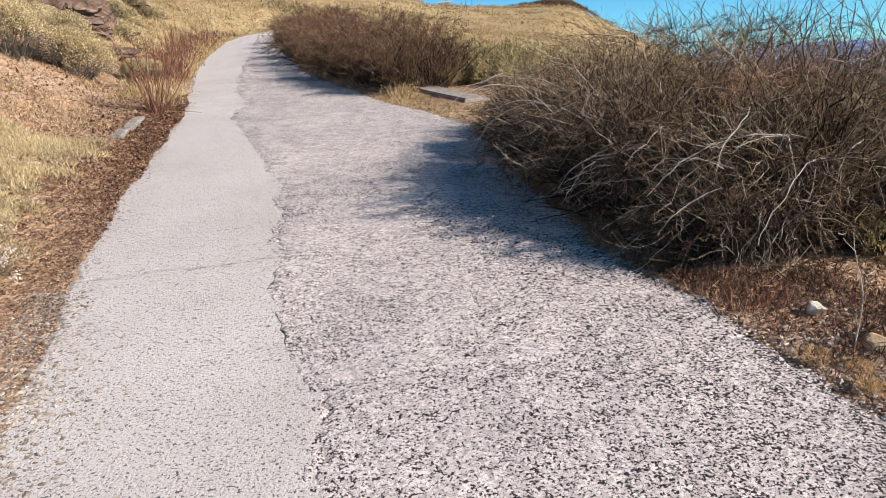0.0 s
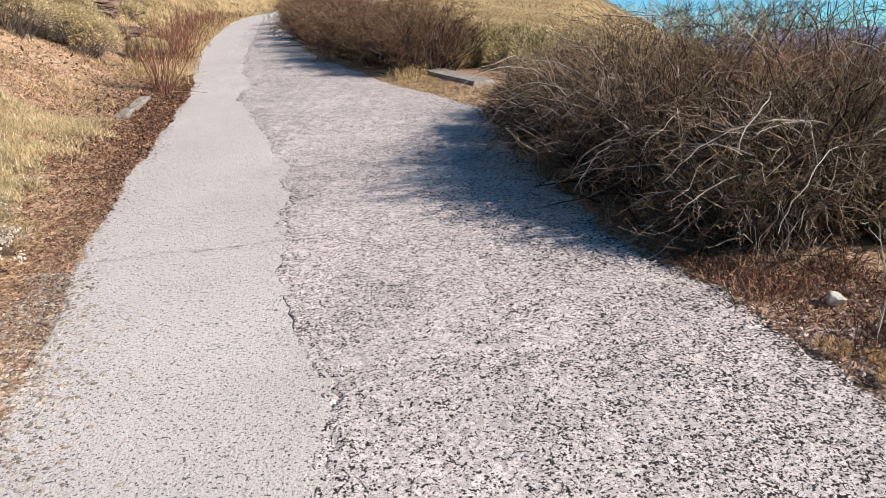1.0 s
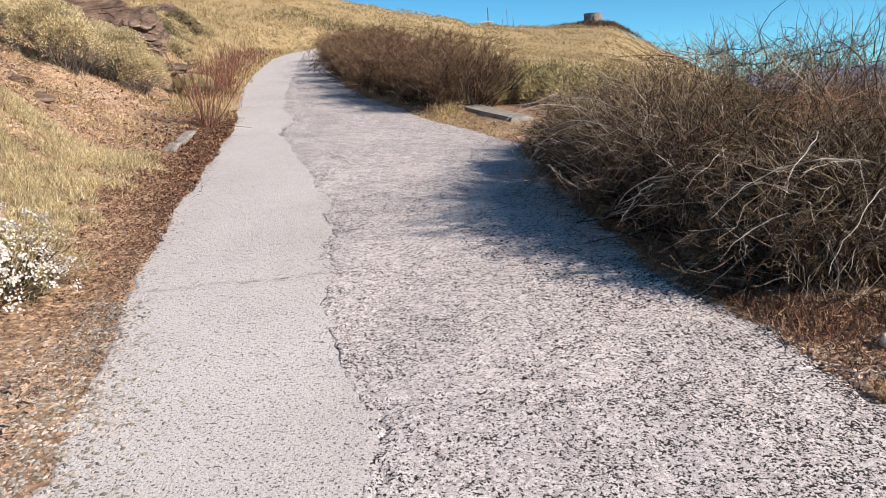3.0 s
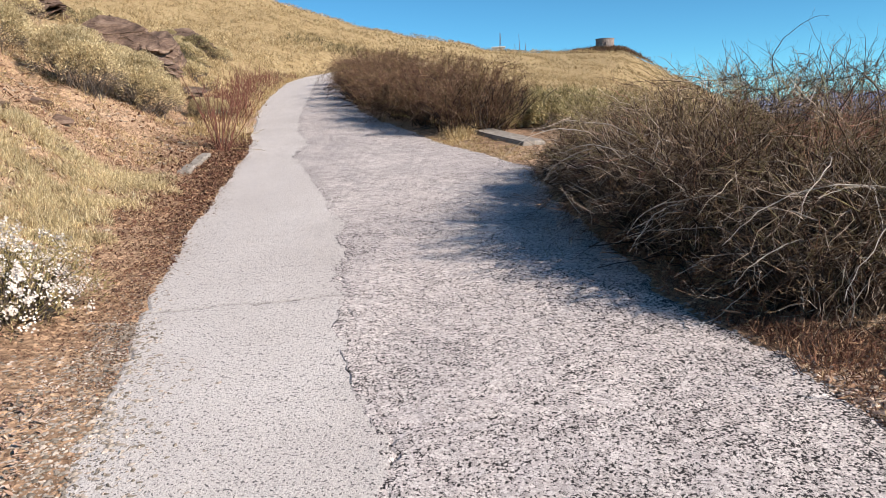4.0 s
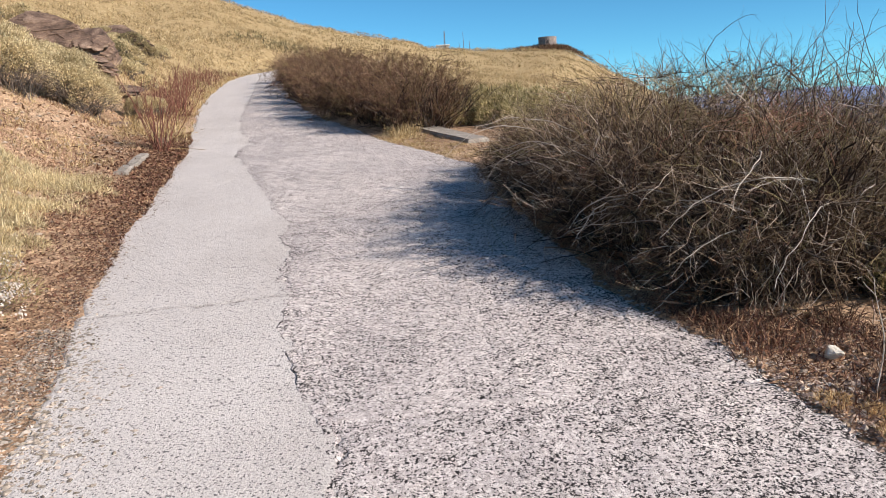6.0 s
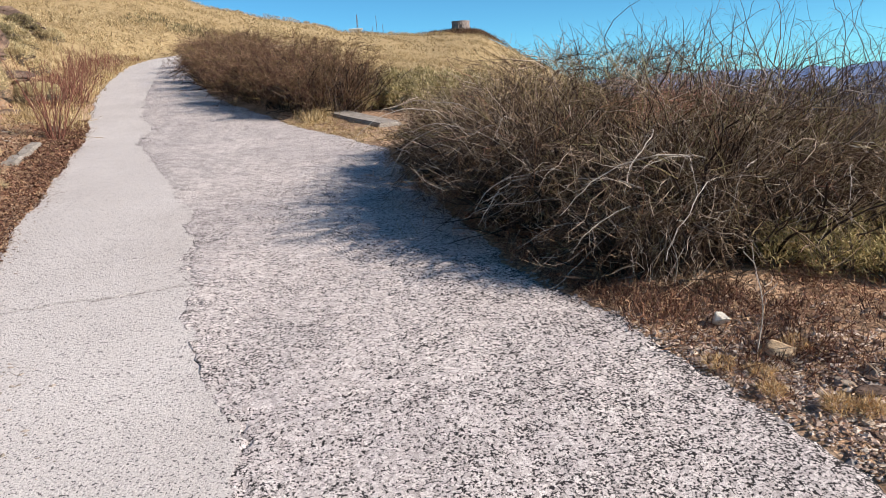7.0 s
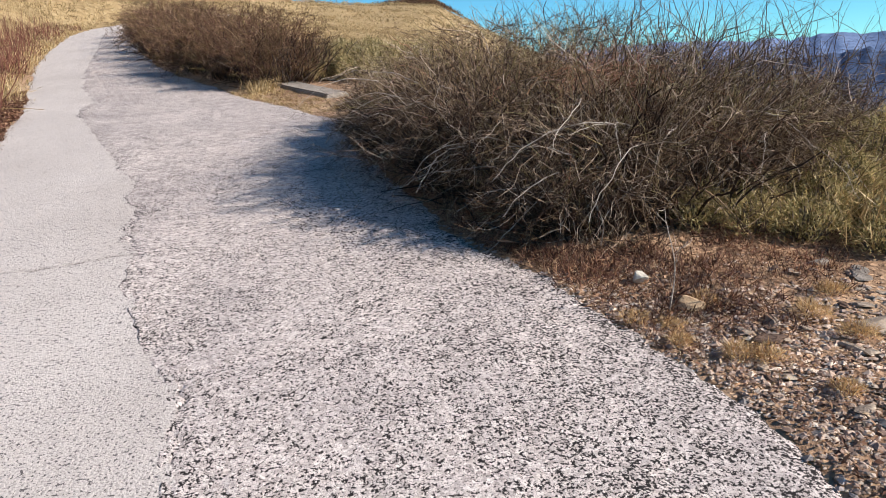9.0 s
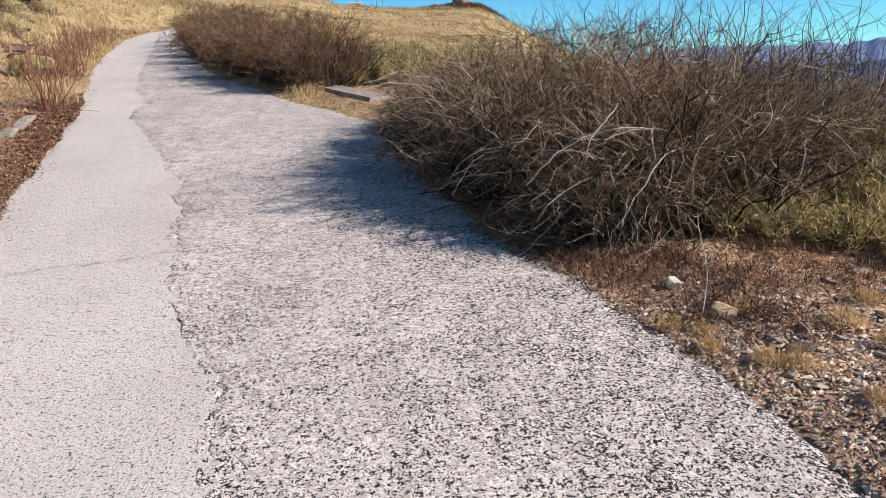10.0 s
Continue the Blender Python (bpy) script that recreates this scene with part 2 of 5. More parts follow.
SAGE = island_material("grey-green leaves", [(0.0, (0.12, 0.105, 0.05)), (0.35, (0.33, 0.275, 0.12)), (0.7, (0.53, 0.435, 0.22)), (1.0, (0.74, 0.63, 0.40))], 0.75, 0.2, 0.3)


# ---------------------------------------------------------------- mesh helpers
RNG = np.random.default_rng(7)


def mesh_data(name, verts, tris, mat, quads=None, smooth=False):
    """A mesh out of numpy arrays of corners and triangles (and quads)."""
    me = bpy.data.meshes.new(name)
    verts = np.asarray(verts, np.float32).reshape(-1, 3)
    loops, starts, totals, at = [], [], [], 0
    for faces, k in ((tris, 3), (quads, 4)):
        if faces is not None and len(faces):
            faces = np.asarray(faces, np.int32)
            loops.append(faces.ravel())
            starts.append(at + k * np.arange(len(faces)))
            totals.append(np.full(len(faces), k))
            at += faces.size
    loops, starts, totals = np.concatenate(loops), np.concatenate(starts), np.concatenate(totals)
    me.vertices.add(len(verts))
    me.vertices.foreach_set("co", verts.ravel())
    me.loops.add(len(loops))
    me.loops.foreach_set("vertex_index", loops.astype(np.int32))
    me.polygons.add(len(starts))
    me.polygons.foreach_set("loop_start", starts.astype(np.int32))
    me.polygons.foreach_set("loop_total", totals.astype(np.int32))
    me.polygons.foreach_set("use_smooth", np.full(len(starts), smooth))
    me.materials.append(mat)
    me.update(calc_edges=True)
    me.validate()
    return me


def part(name, data, parent=None, label=""):
    ob = new(name, data)
    if parent is not None:
        ob.parent = parent
    if label:
        tagged(ob, label)
    return ob


def bm_mesh(name, bm, mat, smooth=False):
    me = bpy.data.meshes.new(name)
    for f in bm.faces:
        f.smooth = smooth
    bm.to_mesh(me)
    bm.free()
    me.materials.append(mat)
    return me


def thing(name, x, y, z, label, category, group="", kind=""):
    """An Empty at a thing's base, to hold its parts."""
    ob = new(name)
    ob.empty_display_size = 0.1
    ob.location = (x, y, z)
    return tagged(ob, label, category, group, kind)


def tubes(paths, radii, sides=3):
    """Tapered tubes along many paths at once. paths: (n, k, 3); radii: (n, k)."""
    n, k, _ = paths.shape
    way = np.gradient(paths, axis=1)
    way /= np.linalg.norm(way, axis=2, keepdims=True) + 1e-9
    aside = np.cross(way, np.array([0.31, 0.52, 0.79]))
    aside /= np.linalg.norm(aside, axis=2, keepdims=True) + 1e-9
    up = np.cross(way, aside)
    turn = np.arange(sides) * 2 * np.pi / sides
    ring = (np.cos(turn)[:, None] * aside[:, :, None, :] + np.sin(turn)[:, None] * up[:, :, None, :]) * radii[:, :, None, None]
    verts = (paths[:, :, None, :] + ring).reshape(-1, 3)
    i = np.arange(n)[:, None, None] * k * sides
    j = np.arange(k - 1)[None, :, None] * sides
    a = np.arange(sides)[None, None, :]
    b = (a + 1) % sides
    quads = np.stack([i + j + a, i + j + b, i + j + sides + b, i + j + sides + a], -1).reshape(-1, 4)
    return verts, quads


def blades(roots, ways, widths, bend=None, simple=False):
    """Thin blades of two segments, or of one triangle. roots, ways: (n, 3); widths: (n,); bend: (n, 3) added at the tip."""
    n = len(roots)
    side = np.cross(ways, RNG.normal(size=(n, 3)))
    side /= np.linalg.norm(side, axis=1, keepdims=True) + 1e-9
    side *= widths[:, None] / 2
    bend = np.zeros((n, 3)) if bend is None else bend
    if simple:
        verts = np.stack([roots - side, roots + side, roots + ways + bend], 1).reshape(-1, 3)
        return verts, np.arange(3 * n).reshape(-1, 3), None
    mid = roots + ways * 0.55 + bend * 0.25
    tip = roots + ways + bend
    verts = np.stack([roots - side * 0.7, roots + side * 0.7, mid - side, mid + side, tip], 1).reshape(-1, 3)
    i = np.arange(n)[:, None] * 5
    quads = i + np.array([[0, 1, 3, 2]])
    tris = i + np.array([[2, 3, 4]])
    return verts, tris, quads


def stone_mesh(name, mat, size, seed, rough=0.22, cuts=2, flat=0.6, split_far=(0.42, 0.75)):
    """An angular stone with broken faces."""
    rng = np.random.default_rng(seed)
    bm = bmesh.new()
    bmesh.ops.create_icosphere(bm, subdivisions=cuts, radius=1.0)
    planes = [(Vector(rng.normal(size=3)).normalized(), rng.uniform(*split_far)) for _ in range(9)]
    for v in bm.verts:
        for normal, far in planes:
            over = v.co.dot(normal) - far
            if over > 0:
                v.co -= normal * over * 0.92
        v.co *= 1 + rough * 0.35 * (noise.noise(v.co * 2.3 + Vector((seed, 0, 0))))
        v.co.x *= size[0]
        v.co.y *= size[1]
        v.co.z *= size[2] * (flat if v.co.z < 0 else 1)
    return bm_mesh(name, bm, mat)


# ---------------------------------------------------------------- lie of the land
SLOPE = math.tan(radians(6.0))
CS = math.cos(radians(6.0))


def steps(v, lo, hi):
    t = np.clip((v - lo) / (hi - lo), 0, 1)
    return t * t * (3 - 2 * t)


def wavy(x, y, scale, seed=0.0):
    """A cheap smooth noise of about -1 to 1 for arrays."""
    a = np.sin(x / scale * 1.7 + 1.3 * np.sin(y / scale * 1.1 + seed)) + np.sin(y / scale * 1.9 + 1.7 * np.sin(x / scale * 0.8 + 2 * seed) + seed)
    b = np.sin((x + y) / scale * 3.1 + seed * 3) * np.sin((x - y) / scale * 2.7 + seed)
    return (a + b) / 3


LEFT_Y = [-8, 2.2, 3.7, 5.6, 8.8, 10.7, 17.4, 23.3, 32, 38, 44, 54]
LEFT_X = [-0.6, -1.67, -2.22, -2.72, -3.52, -3.98, -6.05, -7.6, -9.6, -10.3, -10.0, -7.0]
RIGHT_Y = [-8, 1.35, 1.8, 2.5, 3.2, 4.05, 6.8, 8.4, 9.2, 10.7, 15.8, 21.8, 30, 38, 44, 54]
RIGHT_X = [2.6, 1.70, 1.65, 1.46, 1.27, 0.95, 0.48, 0.36, 0.02, -0.86, -2.95, -4.7, -6.6, -7.2, -6.6, -3.6]
SEAM_Y = [-8, 1.87, 2.15, 2.5, 2.8, 3.2, 3.7, 4.1, 4.63, 5.02, 5.5, 5.9, 6.8, 8.3, 9.9, 10.7, 11.06, 12.9, 15.5, 17.5, 24, 32, 38, 44, 54]
SEAM_X = [0.9, -0.45, -0.54, -0.555, -0.70, -0.86, -1.0, -1.09, -1.23, -1.21, -1.41, -1.45, -1.83, -2.39, -3.0, -3.2, -3.05, -3.8, -4.47, -4.94, -6.4, -8.3, -8.9, -8.5, -5.4]


def ragged(v, scale, seed=0):
    """Uneven noise of about -1 to 1 along a line."""
    rng = np.random.default_rng(seed)
    at = np.arange(-12, 60, scale)
    return np.interp(v, at + rng.uniform(-0.3, 0.3, len(at)) * scale, rng.uniform(-1, 1, len(at)))


def left_edge(y):
    return np.interp(y, LEFT_Y, LEFT_X) + 0.05 * wavy(y, 0 * y, 0.45, 2.0)


def right_edge(y):
    return np.interp(y, RIGHT_Y, RIGHT_X) + 0.05 * wavy(y, 0 * y, 0.35, 5.0)


CREST_AZ = [-180, -135, -90, -60, -40, -30, -17.5, -13.8, -10.4, -6.9, -3.4, -1.2, 3.6, 7.5, 9.6, 10.8, 12.5, 16, 22, 30, 40, 60, 90, 135, 180]
CREST_EL = [-6, 8, 22, 18, 14.5, 12.5, 9.5, 8.04, 7.06, 6.41, 5.86, 5.26, 4.69, 4.69, 4.48, 3.87, 2.95, 1.0, -1.5, -5, -9, -12, -13, -8, -6]
CREST_FAR = [60, 60, 60, 75, 90, 100, 112, 115, 120, 125, 130, 135, 145, 150, 150, 150, 150, 150, 150, 150, 160, 160, 160, 100, 60]
FOOT_EL = [-10, -2, 2, 2, 2, 2, 2.2, 2.4, 2.2, 1.6, 0.8, 0.4, -0.6, -1.4, -2, -2.4, -3, -4, -6, -8, -11, -14, -16, -12, -10]


def land(x, y):
    """The height of the ground at plan places, in metres."""
    x, y = np.asarray(x, float), np.asarray(y, float)
    gy = y / CS
    road_z = SLOPE * np.clip(y, -30, 60)
    dl, dr = np.interp(gy, LEFT_Y, LEFT_X) - x, x - np.interp(gy, RIGHT_Y, RIGHT_X)
    dl, dr = dl * 0.96, dr * 0.94
    bank = 0.10 * steps(dl, 0.1, 0.8) + 0.50 * np.clip(dl - 0.75, 0, 60) * steps(dl, 0.5, 2.2)
    bank = bank + steps(dl, 0.6, 3) * (0.16 * wavy(x, y, 1.1, 1.0) + 0.3 * wavy(x, y, 3.7, 4.0))
    bank = bank + steps(dl, 0.8, 1.7) * (0.055 * (0.5 - np.abs(wavy(x, y, 0.42, 2.0))) + 0.022 * wavy(x, y, 0.17, 5.0)) * (1 - steps(np.hypot(x, y), 22, 30))
    drop = 0.03 * steps(dr, 0.1, 0.6) - 0.16 * np.clip(dr - 2.6, 0, 60) * steps(dr, 2.0, 5.0)
    drop = drop + steps(dr, 0.5, 2.5) * 0.05 * wavy(x, y, 0.9, 3.0)
    near = road_z + bank + drop
    near = near - 0.045 * steps(-np.maximum(dl, dr), 0.03, 0.16)
    near = near + 0.014 * wavy(x, y, 0.16, 6.0) * steps(np.maximum(dl, dr), 0.0, 0.3)
    r, az = np.hypot(x, y), np.degrees(np.arctan2(x, y))
    far_r, crest, foot = np.interp(az, CREST_AZ, CREST_FAR), np.interp(az, CREST_AZ, CREST_EL), np.interp(az, CREST_AZ, FOOT_EL)
    s = np.clip((r - 18) / (far_r - 18), 0, 1)
    el = foot + (crest - foot) * (1 - (1 - s) ** 1.7)
    far = 1.47 + np.minimum(r, far_r) * np.tan(np.radians(el))
    past = np.clip(r - far_r, 0, None)
    far = far - 0.0022 * past**2 / (1 + past * 0.006) * 1.0
    far = np.maximum(far, -250.0) + steps(r, 25, 60) * 0.5 * wavy(x, y, 6.5, 1.5) * (1 - steps(r, 400, 900))
    corridor = (1 - steps(np.maximum(dl, dr), 1.0, 9.0)) * (1 - steps(gy, 44, 60)) * steps(gy, -40, -20)
    w = steps(r, 20, 50) * (1 - corridor)
    return near * (1 - w) + far * w


def spread(dense_from, dense_to, pitch, growth, reach):
    """Grid lines: even between two places, then wider and wider out to the reach."""
    core = list(np.arange(dense_from, dense_to, pitch))
    ends = {-1: core[0], 1: core[-1]}
    for sign in (-1, 1):
        step, at = pitch, ends[sign]
        while abs(at) < reach:
            step *= growth
            at += sign * step
            core.append(at)
    return np.array(sorted(core))


def grid_faces(nx, ny):
    i = np.arange(nx * ny).reshape(ny, nx)
    return np.stack([i[:-1, :-1], i[:-1, 1:], i[1:, 1:], i[1:, :-1]], -1).reshape(-1, 4)


def build_ground():
    xs, ys = spread(-7.0, 4.0, 0.09, 1.09, 4300), spread(0.8, 13.0, 0.11, 1.09, 4300)
    gx, gy = np.meshgrid(xs, ys)
    verts = np.stack([gx, gy, land(gx, gy)], -1).reshape(-1, 3)
    me = mesh_data("ground", verts, None, EARTH, grid_faces(len(xs), len(ys)), True)
    turf = steps(np.hypot(gx, gy) + 3 * wavy(gx, gy, 3.0, 1.0), 17, 26)
    me.attributes.new("turf", "FLOAT", "POINT").data.foreach_set("value", turf.ravel().astype(np.float32))
    tagged(new("ground", me), "dry tan mountain soil falling away to a valley", "ground", kind="structure")


def seam_line(y):
    return np.interp(y, SEAM_Y, SEAM_X) + 0.024 * ragged(y, 0.26, 1) + 0.016 * ragged(y, 0.09, 2) + 0.009 * ragged(y, 0.03, 3)


def build_road():
    """The rough carriageway with a worn edge, and the smoother screed strip laid along one side of it."""
    rows = np.concatenate([np.arange(-6, 1.2, 0.2), np.arange(1.2, 5.5, 0.016), np.arange(5.5, 11, 0.035), np.arange(11, 20, 0.08), np.arange(20, 54, 0.3)])
    seam, le, re = seam_line(rows), left_edge(rows), right_edge(rows)
    re = re + 0.05 * ragged(rows, 0.33, 4) + 0.03 * ragged(rows, 0.10, 5) + 0.015 * ragged(rows, 0.035, 6)
    d = np.concatenate([np.linspace(-0.08, 0.10, 26)[:-1]])
    t = np.linspace(0, 1, 105)
    gx = np.concatenate([seam[:, None] + d[None, :], seam[:, None] + 0.10 + (re - seam - 0.10)[:, None] * t[None, :]], 1)
    gy = np.repeat(rows[:, None], gx.shape[1], 1)
    rim, lip = re[:, None] - gx, gx - seam[:, None]
    z = SLOPE * gy * CS + 0.004 * wavy(gx, gy, 0.055, 3.0) + 0.003 * wavy(gx, gy, 0.021, 1.0) + 0.007 * wavy(gx, gy, 0.5, 1.0)
    z = z - 0.035 * (1 - steps(rim + 0.03 * wavy(gx, gy, 0.09, 2.0), -0.03, 0.10))
    # the broken groove along the seam
    worn = 0.45 + 0.55 * steps(wavy(gx, gy, 0.17, 5.0), -0.5, 0.3)
    z = z - 0.001 + 0.002 * (1 - steps(gy, 2.6, 4.5)) + (1 - 0.9 * steps(gy, 2.8, 5.0)) * worn * 0.004 * np.exp(-np.clip(lip, 0, 9) / 0.08) - 0.02 * (1 - steps(lip + 0.006 * wavy(gx, gy, 0.035, 4.0), -0.010, 0.010))
    z = z - worn * 0.012 * np.exp(-(((lip - 0.05 - 0.05 * wavy(gy, gy, 0.13, 1.0)) / 0.009) ** 2)) * steps(wavy(gy, gy, 0.21, 7.0), 0.0, 0.4) * (1 - steps(gy, 4.5, 7.0))
    wear = 0.30 * steps(gx, -0.3, 1.4) * (1 - steps(gy, 3.4, 5.0)) + 0.08 * steps(gy, 4.0, 8.0) + 0.6 * np.exp(-np.clip(lip, 0, 9) / 0.07) * worn + 0.5 * (1 - steps(rim, 0.02, 0.2)) * steps(wavy(gx, gy, 0.3, 2.0), -0.6, 0.2)
    # a shallow joint across the road
    line = gy - 2.56 - 0.13 * (gx + 0.5) - 0.02 * wavy(gx, gx, 0.2, 1.0)
    z = z + 0.004 * np.exp(-(((line - 0.03) / 0.03) ** 2)) - 0.004 * np.exp(-(((line + 0.02) / 0.02) ** 2))
    partly = (0.25 + 0.75 * steps(wavy(gx, gx, 0.16, 3.0), -0.4, 0.3)) * (1 - 0.8 * steps(gx, 0.5, 1.2))
    wear = wear - partly * (0.42 * np.exp(-(((line - 0.02) / 0.025) ** 2)) - 0.25 * np.exp(-(((line + 0.03) / 0.02) ** 2)))
    line = gx - 0.27 - 0.035 * wavy(gy, gy, 0.3, 2.0) + 0.10 * (gy - 3.3)
    z = z - 0.006 * np.exp(-((line / 0.02) ** 2)) * steps(gy, 2.7, 2.9) * (1 - steps(gy, 4.6, 5.2)) * steps(wavy(gy, gy, 0.25, 1.0), -0.4, 0.2)
    verts = np.stack([gx, gy * CS, z], -1).reshape(-1, 3)
    me = mesh_data("road", verts, None, ROUGH, grid_faces(gx.shape[1], len(rows)), True)
    me.attributes.new("wear", "FLOAT", "POINT").data.foreach_set("value", wear.ravel().astype(np.float32))
    tagged(new("road", me), "worn grey chip-seal mountain road with open pits", "road", kind="structure")
    # screed strip
    t = np.concatenate([np.linspace(0, 0.06, 8)[:-1], np.linspace(0.06, 1, 56)])
    le = le + 0.03 * ragged(rows, 0.4, 11) + 0.03 * ragged(rows, 0.12, 12) + 0.02 * ragged(rows, 0.04, 13)
    gx = le[:, None] + (seam + 0.045 - le)[:, None] * t[None, :]
    gy = np.repeat(rows[:, None], len(t), 1)
    rim = gx - le[:, None]
    z = SLOPE * gy * CS + 0.0 + 0.003 * wavy(gx, gy, 0.6, 2.0) + 0.0012 * wavy(gx, gy, 0.05, 2.0) - 0.022 * (1 - steps(rim + 0.02 * wavy(gx, gy, 0.06, 1.0), -0.02, 0.05))
    crack = 0 * z
    for cy, k, deep in ((4.09, 0.24, 0.012),):
        line = gy - cy - k * (gx + 1.09) - 0.03 * wavy(gx, gx, 0.12, cy) - 0.012 * ragged(gx, 0.05, 9)
        gone = np.exp(-((line / 0.009) ** 2)) * (0.4 + 0.6 * steps(ragged(gx, 0.06, 8), -0.3, 0.3))
        z = z + 0.006 * np.exp(-(((line - 0.02) / 0.012) ** 2))
        z = z - deep * gone
        crack = crack + np.clip(gone * 0.95, 0, 0.8)
    verts = np.stack([gx, gy * CS, z], -1).reshape(-1, 3)
    me = mesh_data("road_strip", verts, None, SMOOTH, grid_faces(len(t), len(rows)), True)
    me.attributes.new("crack", "FLOAT", "POINT").data.foreach_set("value", crack.ravel().astype(np.float32))
    tagged(new("road_strip", me), "pale smooth screed strip with a ragged broken edge", "road", kind="structure")


build_ground()
build_road()


# ---------------------------------------------------------------- plants
def ground_at(x, y):
    return float(land(x, y))


def wobble(rng, n, k, size):
    """Smooth sideways wandering along a path, nought at its root."""
    w = np.cumsum(rng.normal(size=(n, k, 3)), axis=1)
    w = np.cumsum(w, axis=1) / k**1.5
    return (w - w[:, :1]) * size


def along(paths, which, s):
    """Points at a share s along some of the paths, and the way there."""
    k = paths.shape[1]
    at = np.clip(s, 0, 0.999) * (k - 1)
    i = at.astype(int)
    f = (at - i)[:, None]
    a, b = paths[which, i], paths[which, i + 1]
    return a * (1 - f) + b * f, (b - a) / (np.linalg.norm(b - a, axis=1, keepdims=True) + 1e-9)


def sprout(rng, roots, ways, lengths, k, lift, size, kinky=1.0):
    s = np.linspace(0, 1, k)[None, :, None]
    line = roots[:, None] + ways[:, None] * lengths[:, None, None] * s
    line = line + np.array([0, 0, 1.0]) * (lift * lengths)[:, None, None] * s**2
    kink = rng.normal(0, 0.045, (len(roots), k, 3))
    kink[:, 0] = 0
    return line + (wobble(rng, len(roots), k, size) + kink * size * 1.6 * kinky) * lengths[:, None, None]


def single_canes(name, paths, rad, mat, base, sides=4):
    """Each cane of a bundle as a part of its own."""
    for p, r in zip(paths, rad):
        part(name, mesh_data(name, *split(tubes(p[None], r[None], sides), mat)), base)


def stuff_part(name, tube, mat, base, label=""):
    return tagged(part(name, mesh_data(name, *split(tube, mat)), base, label), kind="stuff")


def bent_over(p, limit, keep):
    """Twigs that rise past the thicket's top bend over it."""
    over = np.maximum(p[:, :, 2] - limit, 0)
    p[:, :, 2] -= over * (1 - keep)
    return p


def grow(rng, roots, ways, lengths, k, bend, lift=0.0, kink=0.0):
    """Paths that wander in their heading as they grow, so that they curve and zigzag like wood."""
    n = len(roots)
    d = ways / (np.linalg.norm(ways, axis=1, keepdims=True) + 1e-9)
    line, step = [roots], (lengths / (k - 1))[:, None]
    for _ in range(k - 1):
        d = d + rng.normal(0, bend, (n, 3)) + np.array([0, 0, 1.0]) * np.reshape(lift, (-1, 1))
        d /= np.linalg.norm(d, axis=1, keepdims=True)
        line.append(line[-1] + (d + rng.normal(0, kink, (n, 3))) * step)
    return np.stack(line, 1)


def joined(bundles):
    """Several bundles of tubes as one."""
    verts, quads, at = [], [], 0
    for v, q in bundles:
        verts.append(v)
        quads.append(q + at)
        at += len(v)
    return np.concatenate(verts), np.concatenate(quads)


def spurred_canes(rng, name, paths, rad, mat, base, spurs, spur_len):
    """Each cane with its short side spurs as a part of its own."""
    for p, r in zip(paths, rad):
        at = rng.uniform(0.12, 0.98, spurs)
        roots, ways = along(p[None], np.zeros(spurs, int), at)
        ways = ways * 0.75 + rng.normal(0, 0.55, (spurs, 3))
        size = spur_len * rng.uniform(0.3, 1.3, spurs)
        twig = grow(rng, roots, ways, size, 4, 0.22, 0.03, 0.15)
        thin = np.interp(at, np.linspace(0, 1, len(r)), r)[:, None] * 0.55 * (1 - 0.6 * np.linspace(0, 1, 4))
        tube = joined([tubes(p[None], r[None], 5), tubes(twig, thin, 3)])
        part(name, mesh_data(name, *split(tube, mat)), base)


